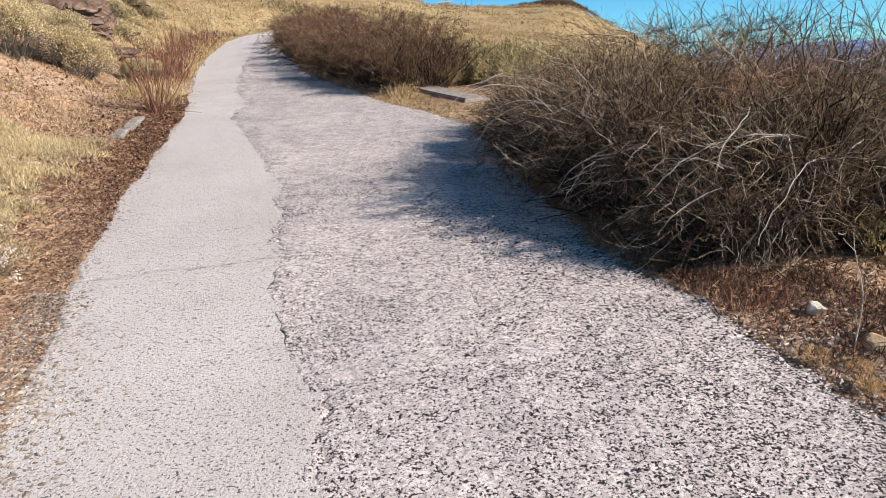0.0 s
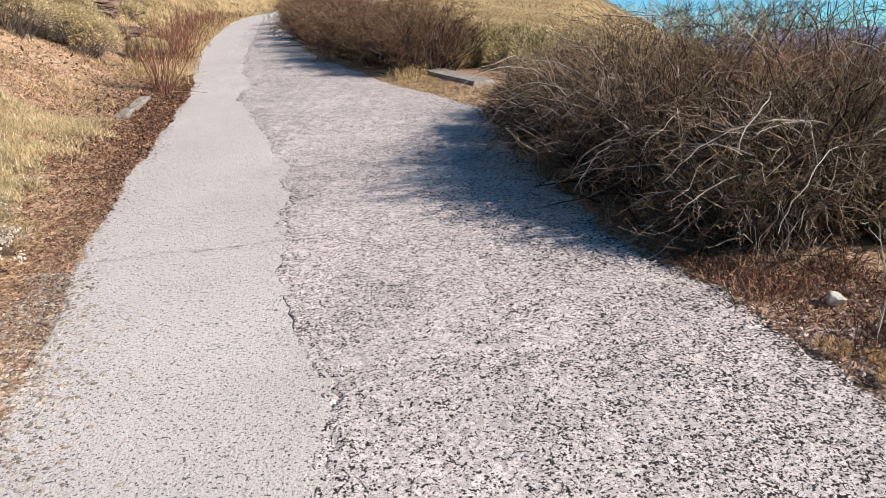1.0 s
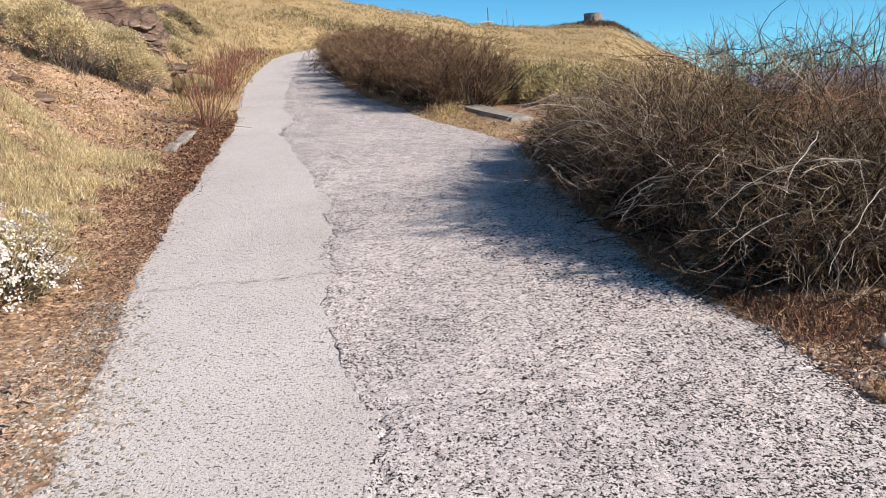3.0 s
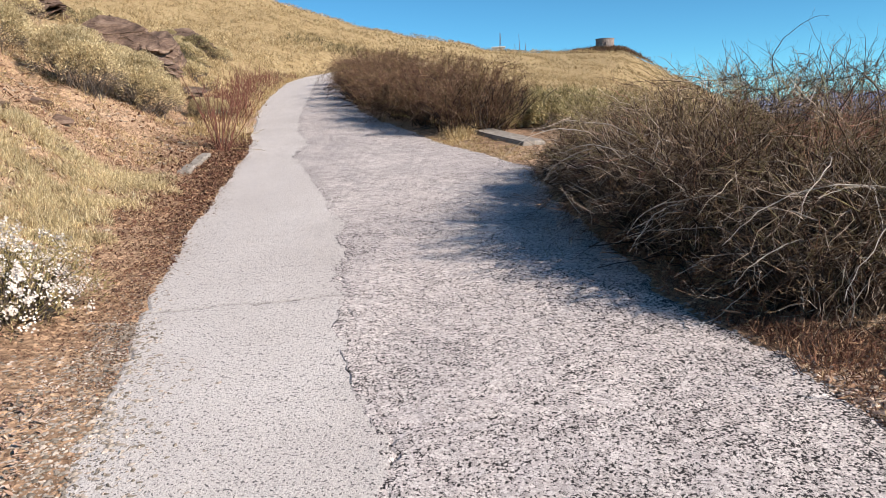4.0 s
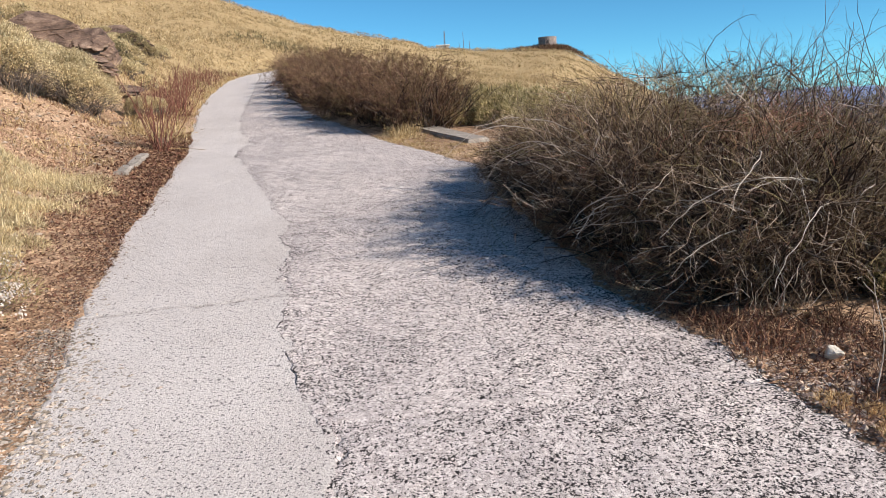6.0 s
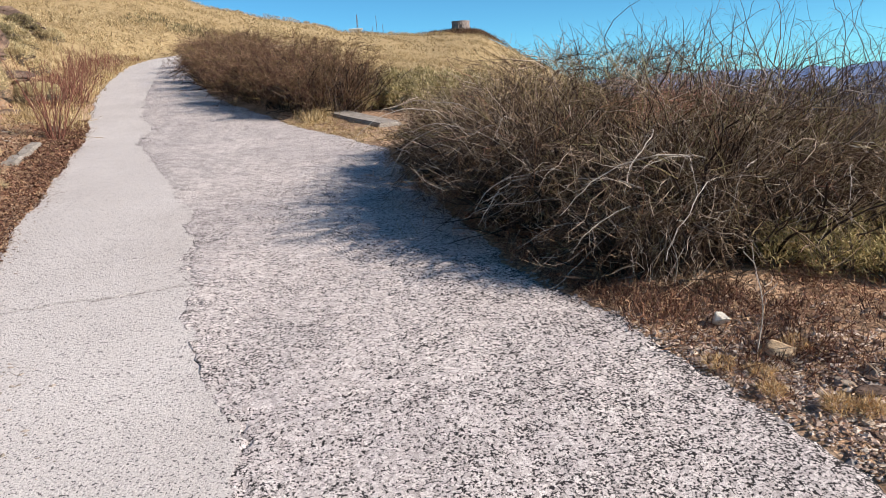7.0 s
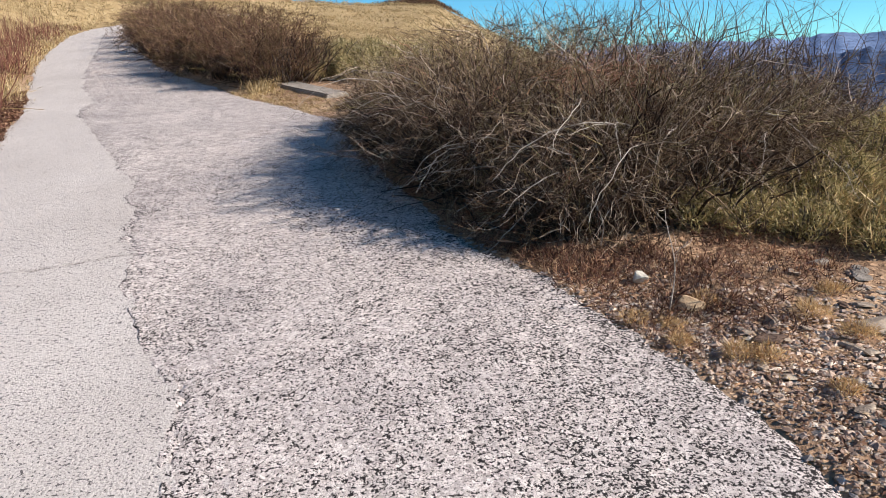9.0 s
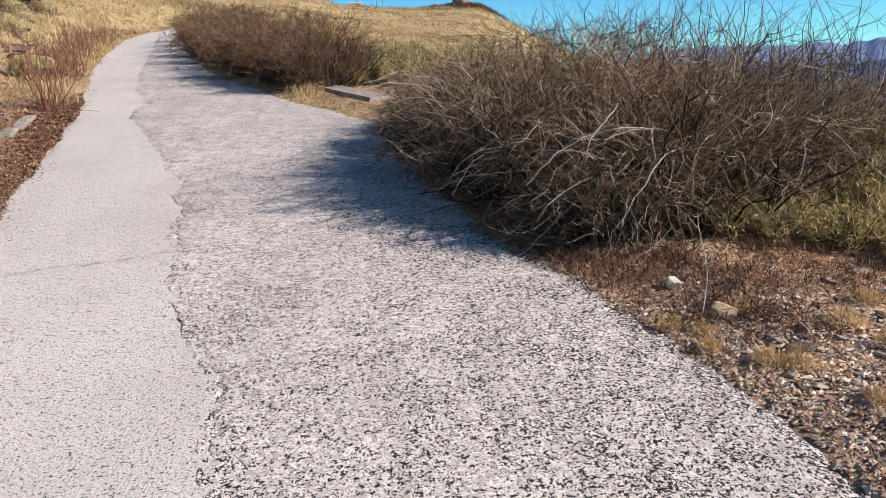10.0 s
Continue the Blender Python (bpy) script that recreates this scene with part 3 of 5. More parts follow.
def thorn_shrub(x, y, spread_m, high, seed, name="thorn_shrub", canes=150, twigs=1500, fine=2200, wisps=14, thick=1.0, mats=None, label="", group="", flat=1.0, skirt=0, skirt_az=None, single=16, tall=1.0, shoot=1.0, bleached=0):
    """A bare thicket: arching canes from a crowded foot, kinked side twigs, fine twigs and tall whips."""
    rng = np.random.default_rng(seed)
    cane_mat, twig_mat, fine_mat = mats or (CANE, TWIG, FINE)
    wy = y * CS
    base = thing(name, x, wy, ground_at(x, wy), label, "shrub", group)

    def foot_of(p):
        return land(x + p[..., 0], wy + p[..., 1]) - base.location.z

    az = rng.uniform(0, 2 * np.pi, canes)
    root_r = spread_m * 0.62 * np.sqrt(rng.uniform(0, 1, canes))
    reach = spread_m * rng.uniform(0.05, 0.62, canes)
    k = 11 if mats is None else 8
    s = np.linspace(0, 1, k)[None, :]
    top = high * rng.uniform(0.4, 1.05, canes) * (1 - 0.25 * (root_r / spread_m))
    droop = high * rng.uniform(0.0, 1.0, canes) * (reach / spread_m)
    out = root_r[:, None] + reach[:, None] * s**1.2
    z = top[:, None] * (1 - (1 - s) ** 1.7) - droop[:, None] * s**3
    turn = az[:, None] + rng.normal(0, 0.5, (canes, 1)) * s
    paths = np.stack([np.cos(turn) * out, np.sin(turn) * out * flat, z], -1) + wobble(rng, canes, k, 0.26 * high)
    paths[:, 1:] += rng.normal(0, 0.008 * high, (canes, k - 1, 3))
    if skirt:
        # long outer canes that arch over and come down beside the road
        m0, spread_az = skirt_az
        a = rng.normal(m0, spread_az, skirt)
        r0 = spread_m * rng.uniform(0.25, 0.75, skirt)
        far = spread_m * rng.uniform(0.22, 0.5, skirt)
        h0, h1, h2 = high * rng.uniform(0.1, 0.5, skirt), high * rng.uniform(0.35, 0.8, skirt), high * rng.uniform(0.04, 0.42, skirt)
        o = r0[:, None] + far[:, None] * s
        zz = h0[:, None] * (1 - s) ** 2 + 2 * h1[:, None] * s * (1 - s) + h2[:, None] * s**2
        a = a[:, None] + rng.normal(0, 0.35, (skirt, 1)) * s
        low = np.stack([np.cos(a) * o, np.sin(a) * o * flat, zz], -1) + wobble(rng, skirt, k, 0.24 * high) + rng.normal(0, 0.007 * high, (skirt, k, 3))
        paths = np.concatenate([paths, low])
        canes = canes + skirt
    paths[:, :, 2] += (foot_of(paths[:, 0]) - 0.03)[:, None]
    paths[:, :, 2] = np.maximum(paths[:, :, 2], foot_of(paths) + 0.012)
    paths = bent_over(paths, 0.8 * high, 0.4)
    rad = rng.uniform(0.0022, 0.005, canes)[:, None] * thick * (1 - 0.7 * s)
    order = rng.permutation(canes)
    single_canes("cane", paths[order[:single]], rad[order[:single]], cane_mat, base)
    stuff_part("cane_mass", tubes(paths[order[single:]], rad[order[single:]], 3), cane_mat, base)
    # bleached arching canes with spurs along the front
    if bleached:
        a = rng.normal(skirt_az[0], 0.45, bleached)
        r0 = spread_m * rng.uniform(0.62, 0.92, bleached)
        roots = np.stack([np.cos(a) * r0, np.sin(a) * r0 * flat, high * rng.uniform(0.3, 0.7, bleached)], -1)
        roots[:, 2] += foot_of(roots)
        b = a + rng.normal(-0.75, 0.4, bleached)
        ways = np.stack([np.cos(b), np.sin(b), rng.uniform(-0.1, 0.55, bleached)], -1)
        size = rng.uniform(0.4, 0.9, bleached)
        p = grow(rng, roots, ways, size, 15, 0.075, -rng.uniform(0.05, 0.11, bleached), 0.10)
        p[:, :, 2] = np.maximum(p[:, :, 2], foot_of(p) + 0.03)
        r = rng.uniform(0.0028, 0.005, bleached)[:, None] * (1 - 0.72 * np.linspace(0, 1, 15))
        spurred_canes(rng, "bleached_cane", p, r, PALE, base, 9, 0.09)
    # old stems crowded inside, coloured near-black to deepen the thicket's inner shade
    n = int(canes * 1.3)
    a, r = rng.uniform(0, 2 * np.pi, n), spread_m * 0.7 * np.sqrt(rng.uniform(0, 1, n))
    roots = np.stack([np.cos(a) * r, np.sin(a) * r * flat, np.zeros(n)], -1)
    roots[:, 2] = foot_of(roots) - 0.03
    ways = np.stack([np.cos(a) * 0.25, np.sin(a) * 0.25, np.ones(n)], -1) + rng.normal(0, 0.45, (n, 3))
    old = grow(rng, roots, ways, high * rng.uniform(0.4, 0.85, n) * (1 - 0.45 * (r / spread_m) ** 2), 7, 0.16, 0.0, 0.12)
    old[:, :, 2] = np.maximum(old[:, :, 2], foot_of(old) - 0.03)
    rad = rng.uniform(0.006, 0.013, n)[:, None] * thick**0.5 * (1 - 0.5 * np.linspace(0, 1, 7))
    stuff_part("inner_shade_stem_mass", tubes(bent_over(old, 0.6 * high, 0.15), rad, 3), SHADEWOOD, base)
    # side twigs
    which = np.where(rng.uniform(0, 1, twigs) < 0.3, rng.integers(max(0, canes - max(skirt, 1)), canes, twigs), rng.integers(0, canes, twigs)) if skirt else rng.integers(0, canes, twigs)
    roots, ways = along(paths, which, rng.uniform(0.12, 1, twigs))
    outward = roots * np.array([1, 1, 0.2])
    outward /= np.linalg.norm(outward, axis=1, keepdims=True) + 1e-9
    ways = ways * 0.5 + outward * 0.25 + np.array([0, 0, 0.12]) + rng.normal(0, 0.6, (twigs, 3))
    length = high * rng.uniform(0.08, 0.16 + 0.2 * shoot, twigs)
    kt = 5 if mats is None else 4
    side = grow(rng, roots, ways, length, kt, 0.2, rng.normal(0.0, 0.06, twigs), 0.22)
    side[:, :, 2] = np.maximum(side[:, :, 2], foot_of(side) + 0.006)
    rad = rng.uniform(0.0014, 0.003, twigs)[:, None] * thick * (1 - 0.65 * np.linspace(0, 1, kt))
    stuff_part("twig_mass", tubes(bent_over(side, 0.85 * high, 0.4), rad, 3), twig_mat, base)
    # fine twigs
    which = rng.integers(0, twigs, fine)
    roots, ways = along(side, which, rng.uniform(0.1, 1, fine))
    ways = ways * 0.7 + rng.normal(0, 0.55, (fine, 3)) + np.array([0, 0, 0.12])
    small = grow(rng, roots, ways, high * rng.uniform(0.025, 0.11, fine), 2, 0.25, 0.0, 0.2)
    small[:, :, 2] = np.maximum(small[:, :, 2], foot_of(small) + 0.004)
    rad = rng.uniform(0.0009, 0.0018, fine)[:, None] * thick * (1 - 0.6 * np.linspace(0, 1, 2))
    stuff_part("fine_twig_mass", tubes(bent_over(small, 0.95 * high, 0.4), rad, 3), fine_mat, base)
    # young shoots out of the upper half
    n = int(twigs * 0.22)
    which = rng.integers(0, canes - skirt, n)
    roots, ways = along(paths, which, rng.uniform(0.45, 1, n))
    ways = ways * 0.5 + np.array([0, 0, 0.5]) + rng.normal(0, 0.4, (n, 3))
    young = grow(rng, roots, ways, high * shoot * rng.uniform(0.1, 0.3, n), 6, 0.12, rng.normal(0.0, 0.04, n), 0.1)
    rad = rng.uniform(0.0014, 0.0026, n)[:, None] * thick * (1 - 0.6 * np.linspace(0, 1, 6))
    stuff_part("shoot_mass", tubes(bent_over(young, 0.95 * high, 0.45), rad, 3), SHOOT if mats is None else twig_mat, base)
    # tall whips above the mass, curling over at their ends
    if wisps:
        az = rng.uniform(0, 2 * np.pi, wisps)
        r0 = spread_m * 0.8 * np.sqrt(rng.uniform(0, 1, wisps))
        roots = np.stack([np.cos(az) * r0, np.sin(az) * r0 * flat, high * rng.uniform(0.55, 0.85, wisps)], -1)
        roots[:, 2] += foot_of(roots)
        lean = rng.normal(0, 0.38, (wisps, 3)) + np.array([0, 0, 1.0])
        length = tall * rng.uniform(0.3, 1.0, wisps)
        whip = grow(rng, roots, lean, length, 14, 0.15, -rng.uniform(0.0, 0.09, wisps), 0.08)
        rad = rng.uniform(0.0022, 0.0042, wisps)[:, None] * thick * (1 - 0.72 * np.linspace(0, 1, 14))
        spurred_canes(rng, "whip", whip, rad, cane_mat, base, 8, 0.13)
    return base


def withered_spray(x, y, z, size, n, seed, base):
    """A patch of dead red-brown sprays caught in a thicket, as one of its parts."""
    rng = np.random.default_rng(seed)
    roots = np.array([x, y, z]) - np.array(base.location) + rng.normal(0, 1, (n, 3)) * np.array([size, size * 0.6, size * 0.28])
    ways = rng.normal(0, 1, (n, 3)) * np.array([1, 0.7, 0.35]) + np.array([-0.3, -0.2, -0.1])
    ways /= np.linalg.norm(ways, axis=1, keepdims=True)
    p = sprout(rng, roots, ways, rng.uniform(0.08, 0.3, n), 5, rng.normal(-0.1, 0.2, n), 0.5)
    rad = rng.uniform(0.0014, 0.0026, n)[:, None] * (1 - 0.6 * np.linspace(0, 1, 5))
    stuff_part("withered_spray", tubes(p, rad, 3), ROSE, base, "withered red-brown sprays")


def split(tube, mat):
    """Arguments of mesh_data for a bundle of tubes."""
    verts, quads = tube
    return verts, None, mat, quads, True


def tuft(x, y, spread_m, high, n, seed, name, mat, label, category, group="", width=0.008, upright=0.5, stems=0, stem_mat=None, dome=0.8, flat=1.0, blade=0.35, level0=0.0, loose=0.3, simple=False):
    """A rounded clump: short upright blades on a dome of branchlets, over woody stems where it has any."""
    rng = np.random.default_rng(seed)
    base = thing(name, x, y, ground_at(x, y), label, category, group)
    az, r = rng.uniform(0, 2 * np.pi, n), np.sqrt(rng.uniform(0, 1, n))
    lump = 1 + 0.22 * np.sin(az * 3 + seed) + 0.16 * np.sin(az * 7 + 2 * seed)
    px, py = np.cos(az) * r * spread_m * lump, np.sin(az) * r * spread_m * lump * flat
    level = level0 + (1 - level0) * rng.uniform(0.0, 1.0, n) ** 0.45
    hz = high * (dome * np.sqrt(np.clip(1 - r**2, 0, 1)) + (1 - dome)) * level * (1 - blade * 0.6)
    hz = hz * (1 + 0.30 * wavy(px, py, 0.3 * spread_m + 0.02, seed) + 0.14 * wavy(px, py, 0.11 * spread_m + 0.01, seed + 1))
    foot = land(x + px, y + py) - base.location.z
    roots = np.stack([px, py, hz + foot], -1)
    out = np.stack([np.cos(az) * r, np.sin(az) * r, np.zeros(n)], -1)
    ways = out * 0.5 + np.array([0, 0, upright + 0.3]) + rng.normal(0, loose, (n, 3))
    ways /= np.linalg.norm(ways, axis=1, keepdims=True)
    ways *= (high * blade * rng.uniform(0.5, 1.2, n))[:, None]
    bend = out * (high * blade * 0.3 * rng.uniform(0, 1, n))[:, None]
    v, t, q = blades(roots, ways, width * rng.uniform(0.6, 1.3, n), bend, simple)
    part("foliage", mesh_data("foliage", v, t, mat, q), base)
    if stems:
        az, r = rng.uniform(0, 2 * np.pi, stems), np.sqrt(rng.uniform(0, 1, stems))
        s = np.linspace(0, 1, 6)[None, :]
        out = spread_m * (0.35 + 0.6 * s) * r[:, None]
        z = high * 0.85 * s * np.sqrt(np.clip(1.05 - r**2, 0, 1))[:, None]
        p = np.stack([np.cos(az)[:, None] * out, np.sin(az)[:, None] * out * flat, z], -1) + wobble(rng, stems, 6, 0.1 * high)
        p[:, :, 2] += (land(x + p[:, 0, 0], y + p[:, 0, 1]) - base.location.z - 0.02)[:, None]
        rad = rng.uniform(0.005, 0.011, stems)[:, None] * (1 - 0.6 * s)
        stuff_part("stem_mass", tubes(p, rad, 4), stem_mat or GREYSTEM, base)
    return base


def broom_shrub(x, y, spread_m, high, n, seed, name, label, group, lobes=7, width=0.013, blade=0.036, leaf=None):
    """A bulging shrub: lobes of short upright yellow shoots, grey dead twigs and stems below their overhang."""
    rng = np.random.default_rng(seed)
    base = thing(name, x, y, ground_at(x, y), label, "shrub", group)
    az = 2 * np.pi * (np.arange(lobes) + rng.uniform(-0.3, 0.3, lobes)) / max(1, lobes - 1)
    off = spread_m * rng.uniform(0.4, 0.62, lobes)
    off[0] = 0.0
    size = spread_m * rng.uniform(0.36, 0.56, lobes)
    lx, ly = np.cos(az) * off, np.sin(az) * off
    lz = land(x + lx, y + ly) - base.location.z + high * rng.uniform(0.36, 0.52, lobes) * (1 - 0.35 * (off / spread_m) ** 2)
    tall = high * rng.uniform(0.36, 0.5, lobes)
    lz[0], size[0] = lz[0] + 0.1 * high, spread_m * 0.6
    k = rng.choice(lobes, n, p=size**2 / (size**2).sum())
    d = rng.normal(size=(n, 3))
    d /= np.linalg.norm(d, axis=1, keepdims=True)
    d[:, 2] = np.where(d[:, 2] < -0.55, -d[:, 2], d[:, 2])
    deep = rng.uniform(0.55, 1.0, n) ** 0.5
    bump = 1 + 0.10 * wavy(d[:, 0] * 3 + k, d[:, 1] * 3 + d[:, 2] * 2, 0.5, seed)
    roots = np.stack([lx[k], ly[k], lz[k]], -1) + d * np.stack([size[k], size[k], tall[k]], -1) * (deep * bump)[:, None]
    floor_z = land(x + roots[:, 0], y + roots[:, 1]) - base.location.z
    live = (d[:, 2] > -0.12 + rng.normal(0, 0.16, n)) & (roots[:, 2] > floor_z + 0.05 * high)
    dead = ~live & (roots[:, 2] > floor_z)
    ways = d * 0.8 + np.array([0, 0, 0.45]) + rng.normal(0, 0.6, (n, 3))
    ways /= np.linalg.norm(ways, axis=1, keepdims=True)
    ways *= (high * blade * rng.uniform(0.5, 1.3, n))[:, None]
    w = width * rng.uniform(0.6, 1.3, n)
    v, t, q = blades(roots[live], ways[live], w[live], None, True)
    part("foliage", mesh_data("foliage", v, t, leaf or BROOM, q), base)
    few = dead & (rng.uniform(0, 1, n) < 0.55)
    v, t, q = blades(roots[few], ways[few] * np.array([1.3, 1.3, -1.0]), w[few] * 0.8, None, True)
    tagged(part("dead_twig_mass", mesh_data("dead_twig_mass", v, t, GREYSTEM, q), base, "grey dead twigs"), kind="stuff")
    stems = 12 * lobes
    j = rng.integers(0, lobes, stems)
    s = np.linspace(0, 1, 6)[None, :]
    fx, fy = lx[j] * 0.5 + rng.normal(0, 0.12, stems) * spread_m, ly[j] * 0.5 + rng.normal(0, 0.12, stems) * spread_m
    fz = land(x + fx, y + fy) - base.location.z - 0.02
    a, r = rng.uniform(0, 2 * np.pi, stems), size[j] * rng.uniform(0.2, 0.9, stems)
    p = np.stack([fx[:, None] * (1 - s) + (lx[j] + np.cos(a) * r)[:, None] * s, fy[:, None] * (1 - s) + (ly[j] + np.sin(a) * r)[:, None] * s,
                  fz[:, None] * (1 - s) + (lz[j] + 0.15 * tall[j])[:, None] * s], -1) + wobble(rng, stems, 6, 0.1 * high)
    rad = rng.uniform(0.005, 0.012, stems)[:, None] * (1 - 0.6 * s)
    stuff_part("stem_mass", tubes(p, rad, 4), GREYSTEM, base)
    return base


def stalk_plant(x, y, high, stalks, seed, spread_m=0.22, label="", lean=0.2):
    """A dead perennial: stiff upright stalks with seed branches and fallen stalks at its foot."""
    rng = np.random.default_rng(seed)
    base = thing("stalk_plant", x, y, ground_at(x, y), label, "plant", "dry stalk plants along the verge")
    az, r = rng.uniform(0, 2 * np.pi, stalks), spread_m * np.sqrt(rng.uniform(0, 1, stalks))
    roots = np.stack([np.cos(az) * r, np.sin(az) * r, np.full(stalks, -0.02)], -1)
    ways = np.stack([np.cos(az) * r / spread_m * lean, np.sin(az) * r / spread_m * lean, np.ones(stalks)], -1) + rng.normal(0, 0.10, (stalks, 3))
    ways /= np.linalg.norm(ways, axis=1, keepdims=True)
    p = sprout(rng, roots, ways, high * rng.uniform(0.5, 1.05, stalks), 8, rng.normal(0, 0.04, stalks), 0.15)
    rad = rng.uniform(0.005, 0.010, stalks)[:, None] * (1 - 0.6 * np.linspace(0, 1, 8))
    single_canes("stalk", p, rad, DRYRED, base)
    n = stalks * 4
    which = rng.integers(0, stalks, n)
    roots, ways = along(p, which, rng.uniform(0.35, 1, n))
    ways = ways + rng.normal(0, 0.22, (n, 3))
    ways /= np.linalg.norm(ways, axis=1, keepdims=True)
    b = sprout(rng, roots, ways, high * rng.uniform(0.08, 0.22, n), 5, rng.uniform(0, 0.3, n), 0.12)
    rad = rng.uniform(0.002, 0.0045, n)[:, None] * (1 - 0.5 * np.linspace(0, 1, 5))
    stuff_part("seed_branch_mass", tubes(b, rad, 3), DRYRED, base)
    n = max(6, stalks // 3)
    az = rng.uniform(0, 2 * np.pi, n)
    roots = np.stack([np.cos(az) * 0.1, np.sin(az) * 0.1, np.full(n, 0.03)], -1)
    ways = np.stack([np.cos(az), np.sin(az), rng.uniform(0.02, 0.3, n)], -1)
    b = sprout(rng, roots, ways, high * rng.uniform(0.25, 0.55, n), 6, rng.uniform(-0.25, -0.1, n), 0.1)
    b[:, :, 2] = np.maximum(b[:, :, 2], land(x + b[:, :, 0], y + b[:, :, 1]) - base.location.z + 0.01)
    single_canes("fallen_stalk", b, np.full((n, 6), 0.004), STRAW, base, 3)
    return base


def scatter_blades(name, xs, ys, heights, per, width, mat, label, category, seed, wide=0.5, lift=0.0, simple=False, loose=0.32):
    """Many small grass clumps as one sheet of stuff."""
    rng = np.random.default_rng(seed)
    n = len(xs) * per
    i = np.repeat(np.arange(len(xs)), per)
    h = heights[i]
    az, r = rng.uniform(0, 2 * np.pi, n), np.sqrt(rng.uniform(0, 1, n))
    px, py = xs[i] + np.cos(az) * r * h * wide, ys[i] + np.sin(az) * r * h * wide
    dome = np.sqrt(np.clip(1 - r**2, 0, 1)) * rng.uniform(0, 1, n) ** 0.6
    roots = np.stack([px, py, land(px, py) + h * (0.62 * dome + lift) - 0.02], -1)
    ways = np.stack([np.cos(az) * r * 0.55, np.sin(az) * r * 0.55, np.full(n, 0.7)], -1) + rng.normal(0, loose, (n, 3))
    ways /= np.linalg.norm(ways, axis=1, keepdims=True)
    ways *= (h * rng.uniform(0.3, 0.6, n))[:, None]
    w = (width[i] if isinstance(width, np.ndarray) else width) * rng.uniform(0.6, 1.4, n)
    v, t, q = blades(roots, ways, w, None, simple)
    return tagged(new(name, mesh_data(name, v, t, mat, q)), label, category, kind="stuff")


# ---------------------------------------------------------------- the thickets
NEAR_LABEL = "bare tangled thorn shrub with olive and brown twigs beside the road"
FAR_LABEL = "rounded russet-brown bare hedge shrub along the road"
NEAR = [  # x, y, spread, height, front canes, their heading, whips, their length in metres
    (1.12, 6.95, 0.70, 0.84, 70, 3.7, 0, 0.5), (1.40, 5.9, 0.86, 1.0, 90, 3.7, 14, 0.45), (1.60, 5.0, 0.95, 1.14, 110, 3.8, 26, 0.5), (2.16, 4.25, 0.96, 1.12, 100, 4.0, 44, 0.7),
    (2.98, 4.42, 0.86, 0.98, 50, 4.4, 60, 1.05), (3.75, 4.85, 1.0, 0.74, 24, 4.8, 44, 1.1), (4.8, 5.2, 1.2, 0.66, 30, 4.9, 16, 0.7), (5.9, 5.7, 1.3, 0.66, 20, 4.9, 8, 0.6),
    (2.5, 6.1, 1.1, 1.12, 0, 0, 40, 0.8), (3.7, 6.2, 1.3, 0.9, 0, 0, 34, 1.2), (1.05, 7.85, 0.55, 0.62, 30, 3.6, 0, 0.4), (1.72, 3.92, 0.55, 0.74, 60, 4.0, 0, 0.4)]
for i, (x, y, r, h, n, a, whips, tall) in enumerate(NEAR):
    front = n > 0
    thorn_shrub(x, y, r, h * (1.12 if i in (1, 2, 3, 8) else 1.02), 40 + i, canes=230 if front else 150, twigs=(4100 if i < 5 else 2300) if front else 1800, fine=(8000 if i < 5 else 2600) if front else 1300, wisps=whips, label=NEAR_LABEL, group="thorn shrubs of the near thicket", skirt=n, skirt_az=(a, 0.65), tall=tall, bleached=(2, 5, 9, 11, 9, 3, 0, 0, 0, 0, 0, 5)[i])

near_shrubs = [o for o in scene.objects if o.name.startswith("thorn_shrub")]
withered_spray(2.05, 4.28, 1.34, 0.22, 260, 1, near_shrubs[3])
withered_spray(1.75, 4.5, 1.05, 0.16, 110, 2, near_shrubs[2])
withered_spray(2.9, 4.0, 0.9, 0.14, 90, 3, near_shrubs[4])

FAR = [(-0.40, 12.15, 0.98, 1.2), (-0.95, 13.4, 1.1, 1.3), (-1.5, 14.9, 1.25, 1.35), (-2.15, 16.7, 1.3, 1.35), (-2.8, 18.7, 1.4, 1.4), (-3.45, 21.0, 1.4, 1.4), (-4.0, 23.4, 1.5, 1.45), (-4.7, 26.2, 1.6, 1.5), (-5.3, 29.2, 1.6, 1.55)]
for i, (x, y, r, h) in enumerate(FAR):
    thorn_shrub(x, y, r, h, 80 + i, "hedge_shrub", canes=190, twigs=3000 if i < 3 else (1400 if i < 6 else 700), fine=5600 if i < 3 else (2400 if i < 6 else 1100), wisps=26 if i == 0 else 8, tall=0.45 if i == 0 else 0.2, thick=1.25 + 0.16 * i, single=6, shoot=0.45, skirt=34, skirt_az=(3.5, 0.8), mats=(RUSSET, RUSSET, HEDGE), label=FAR_LABEL, group="hedge shrubs along the far road edge")


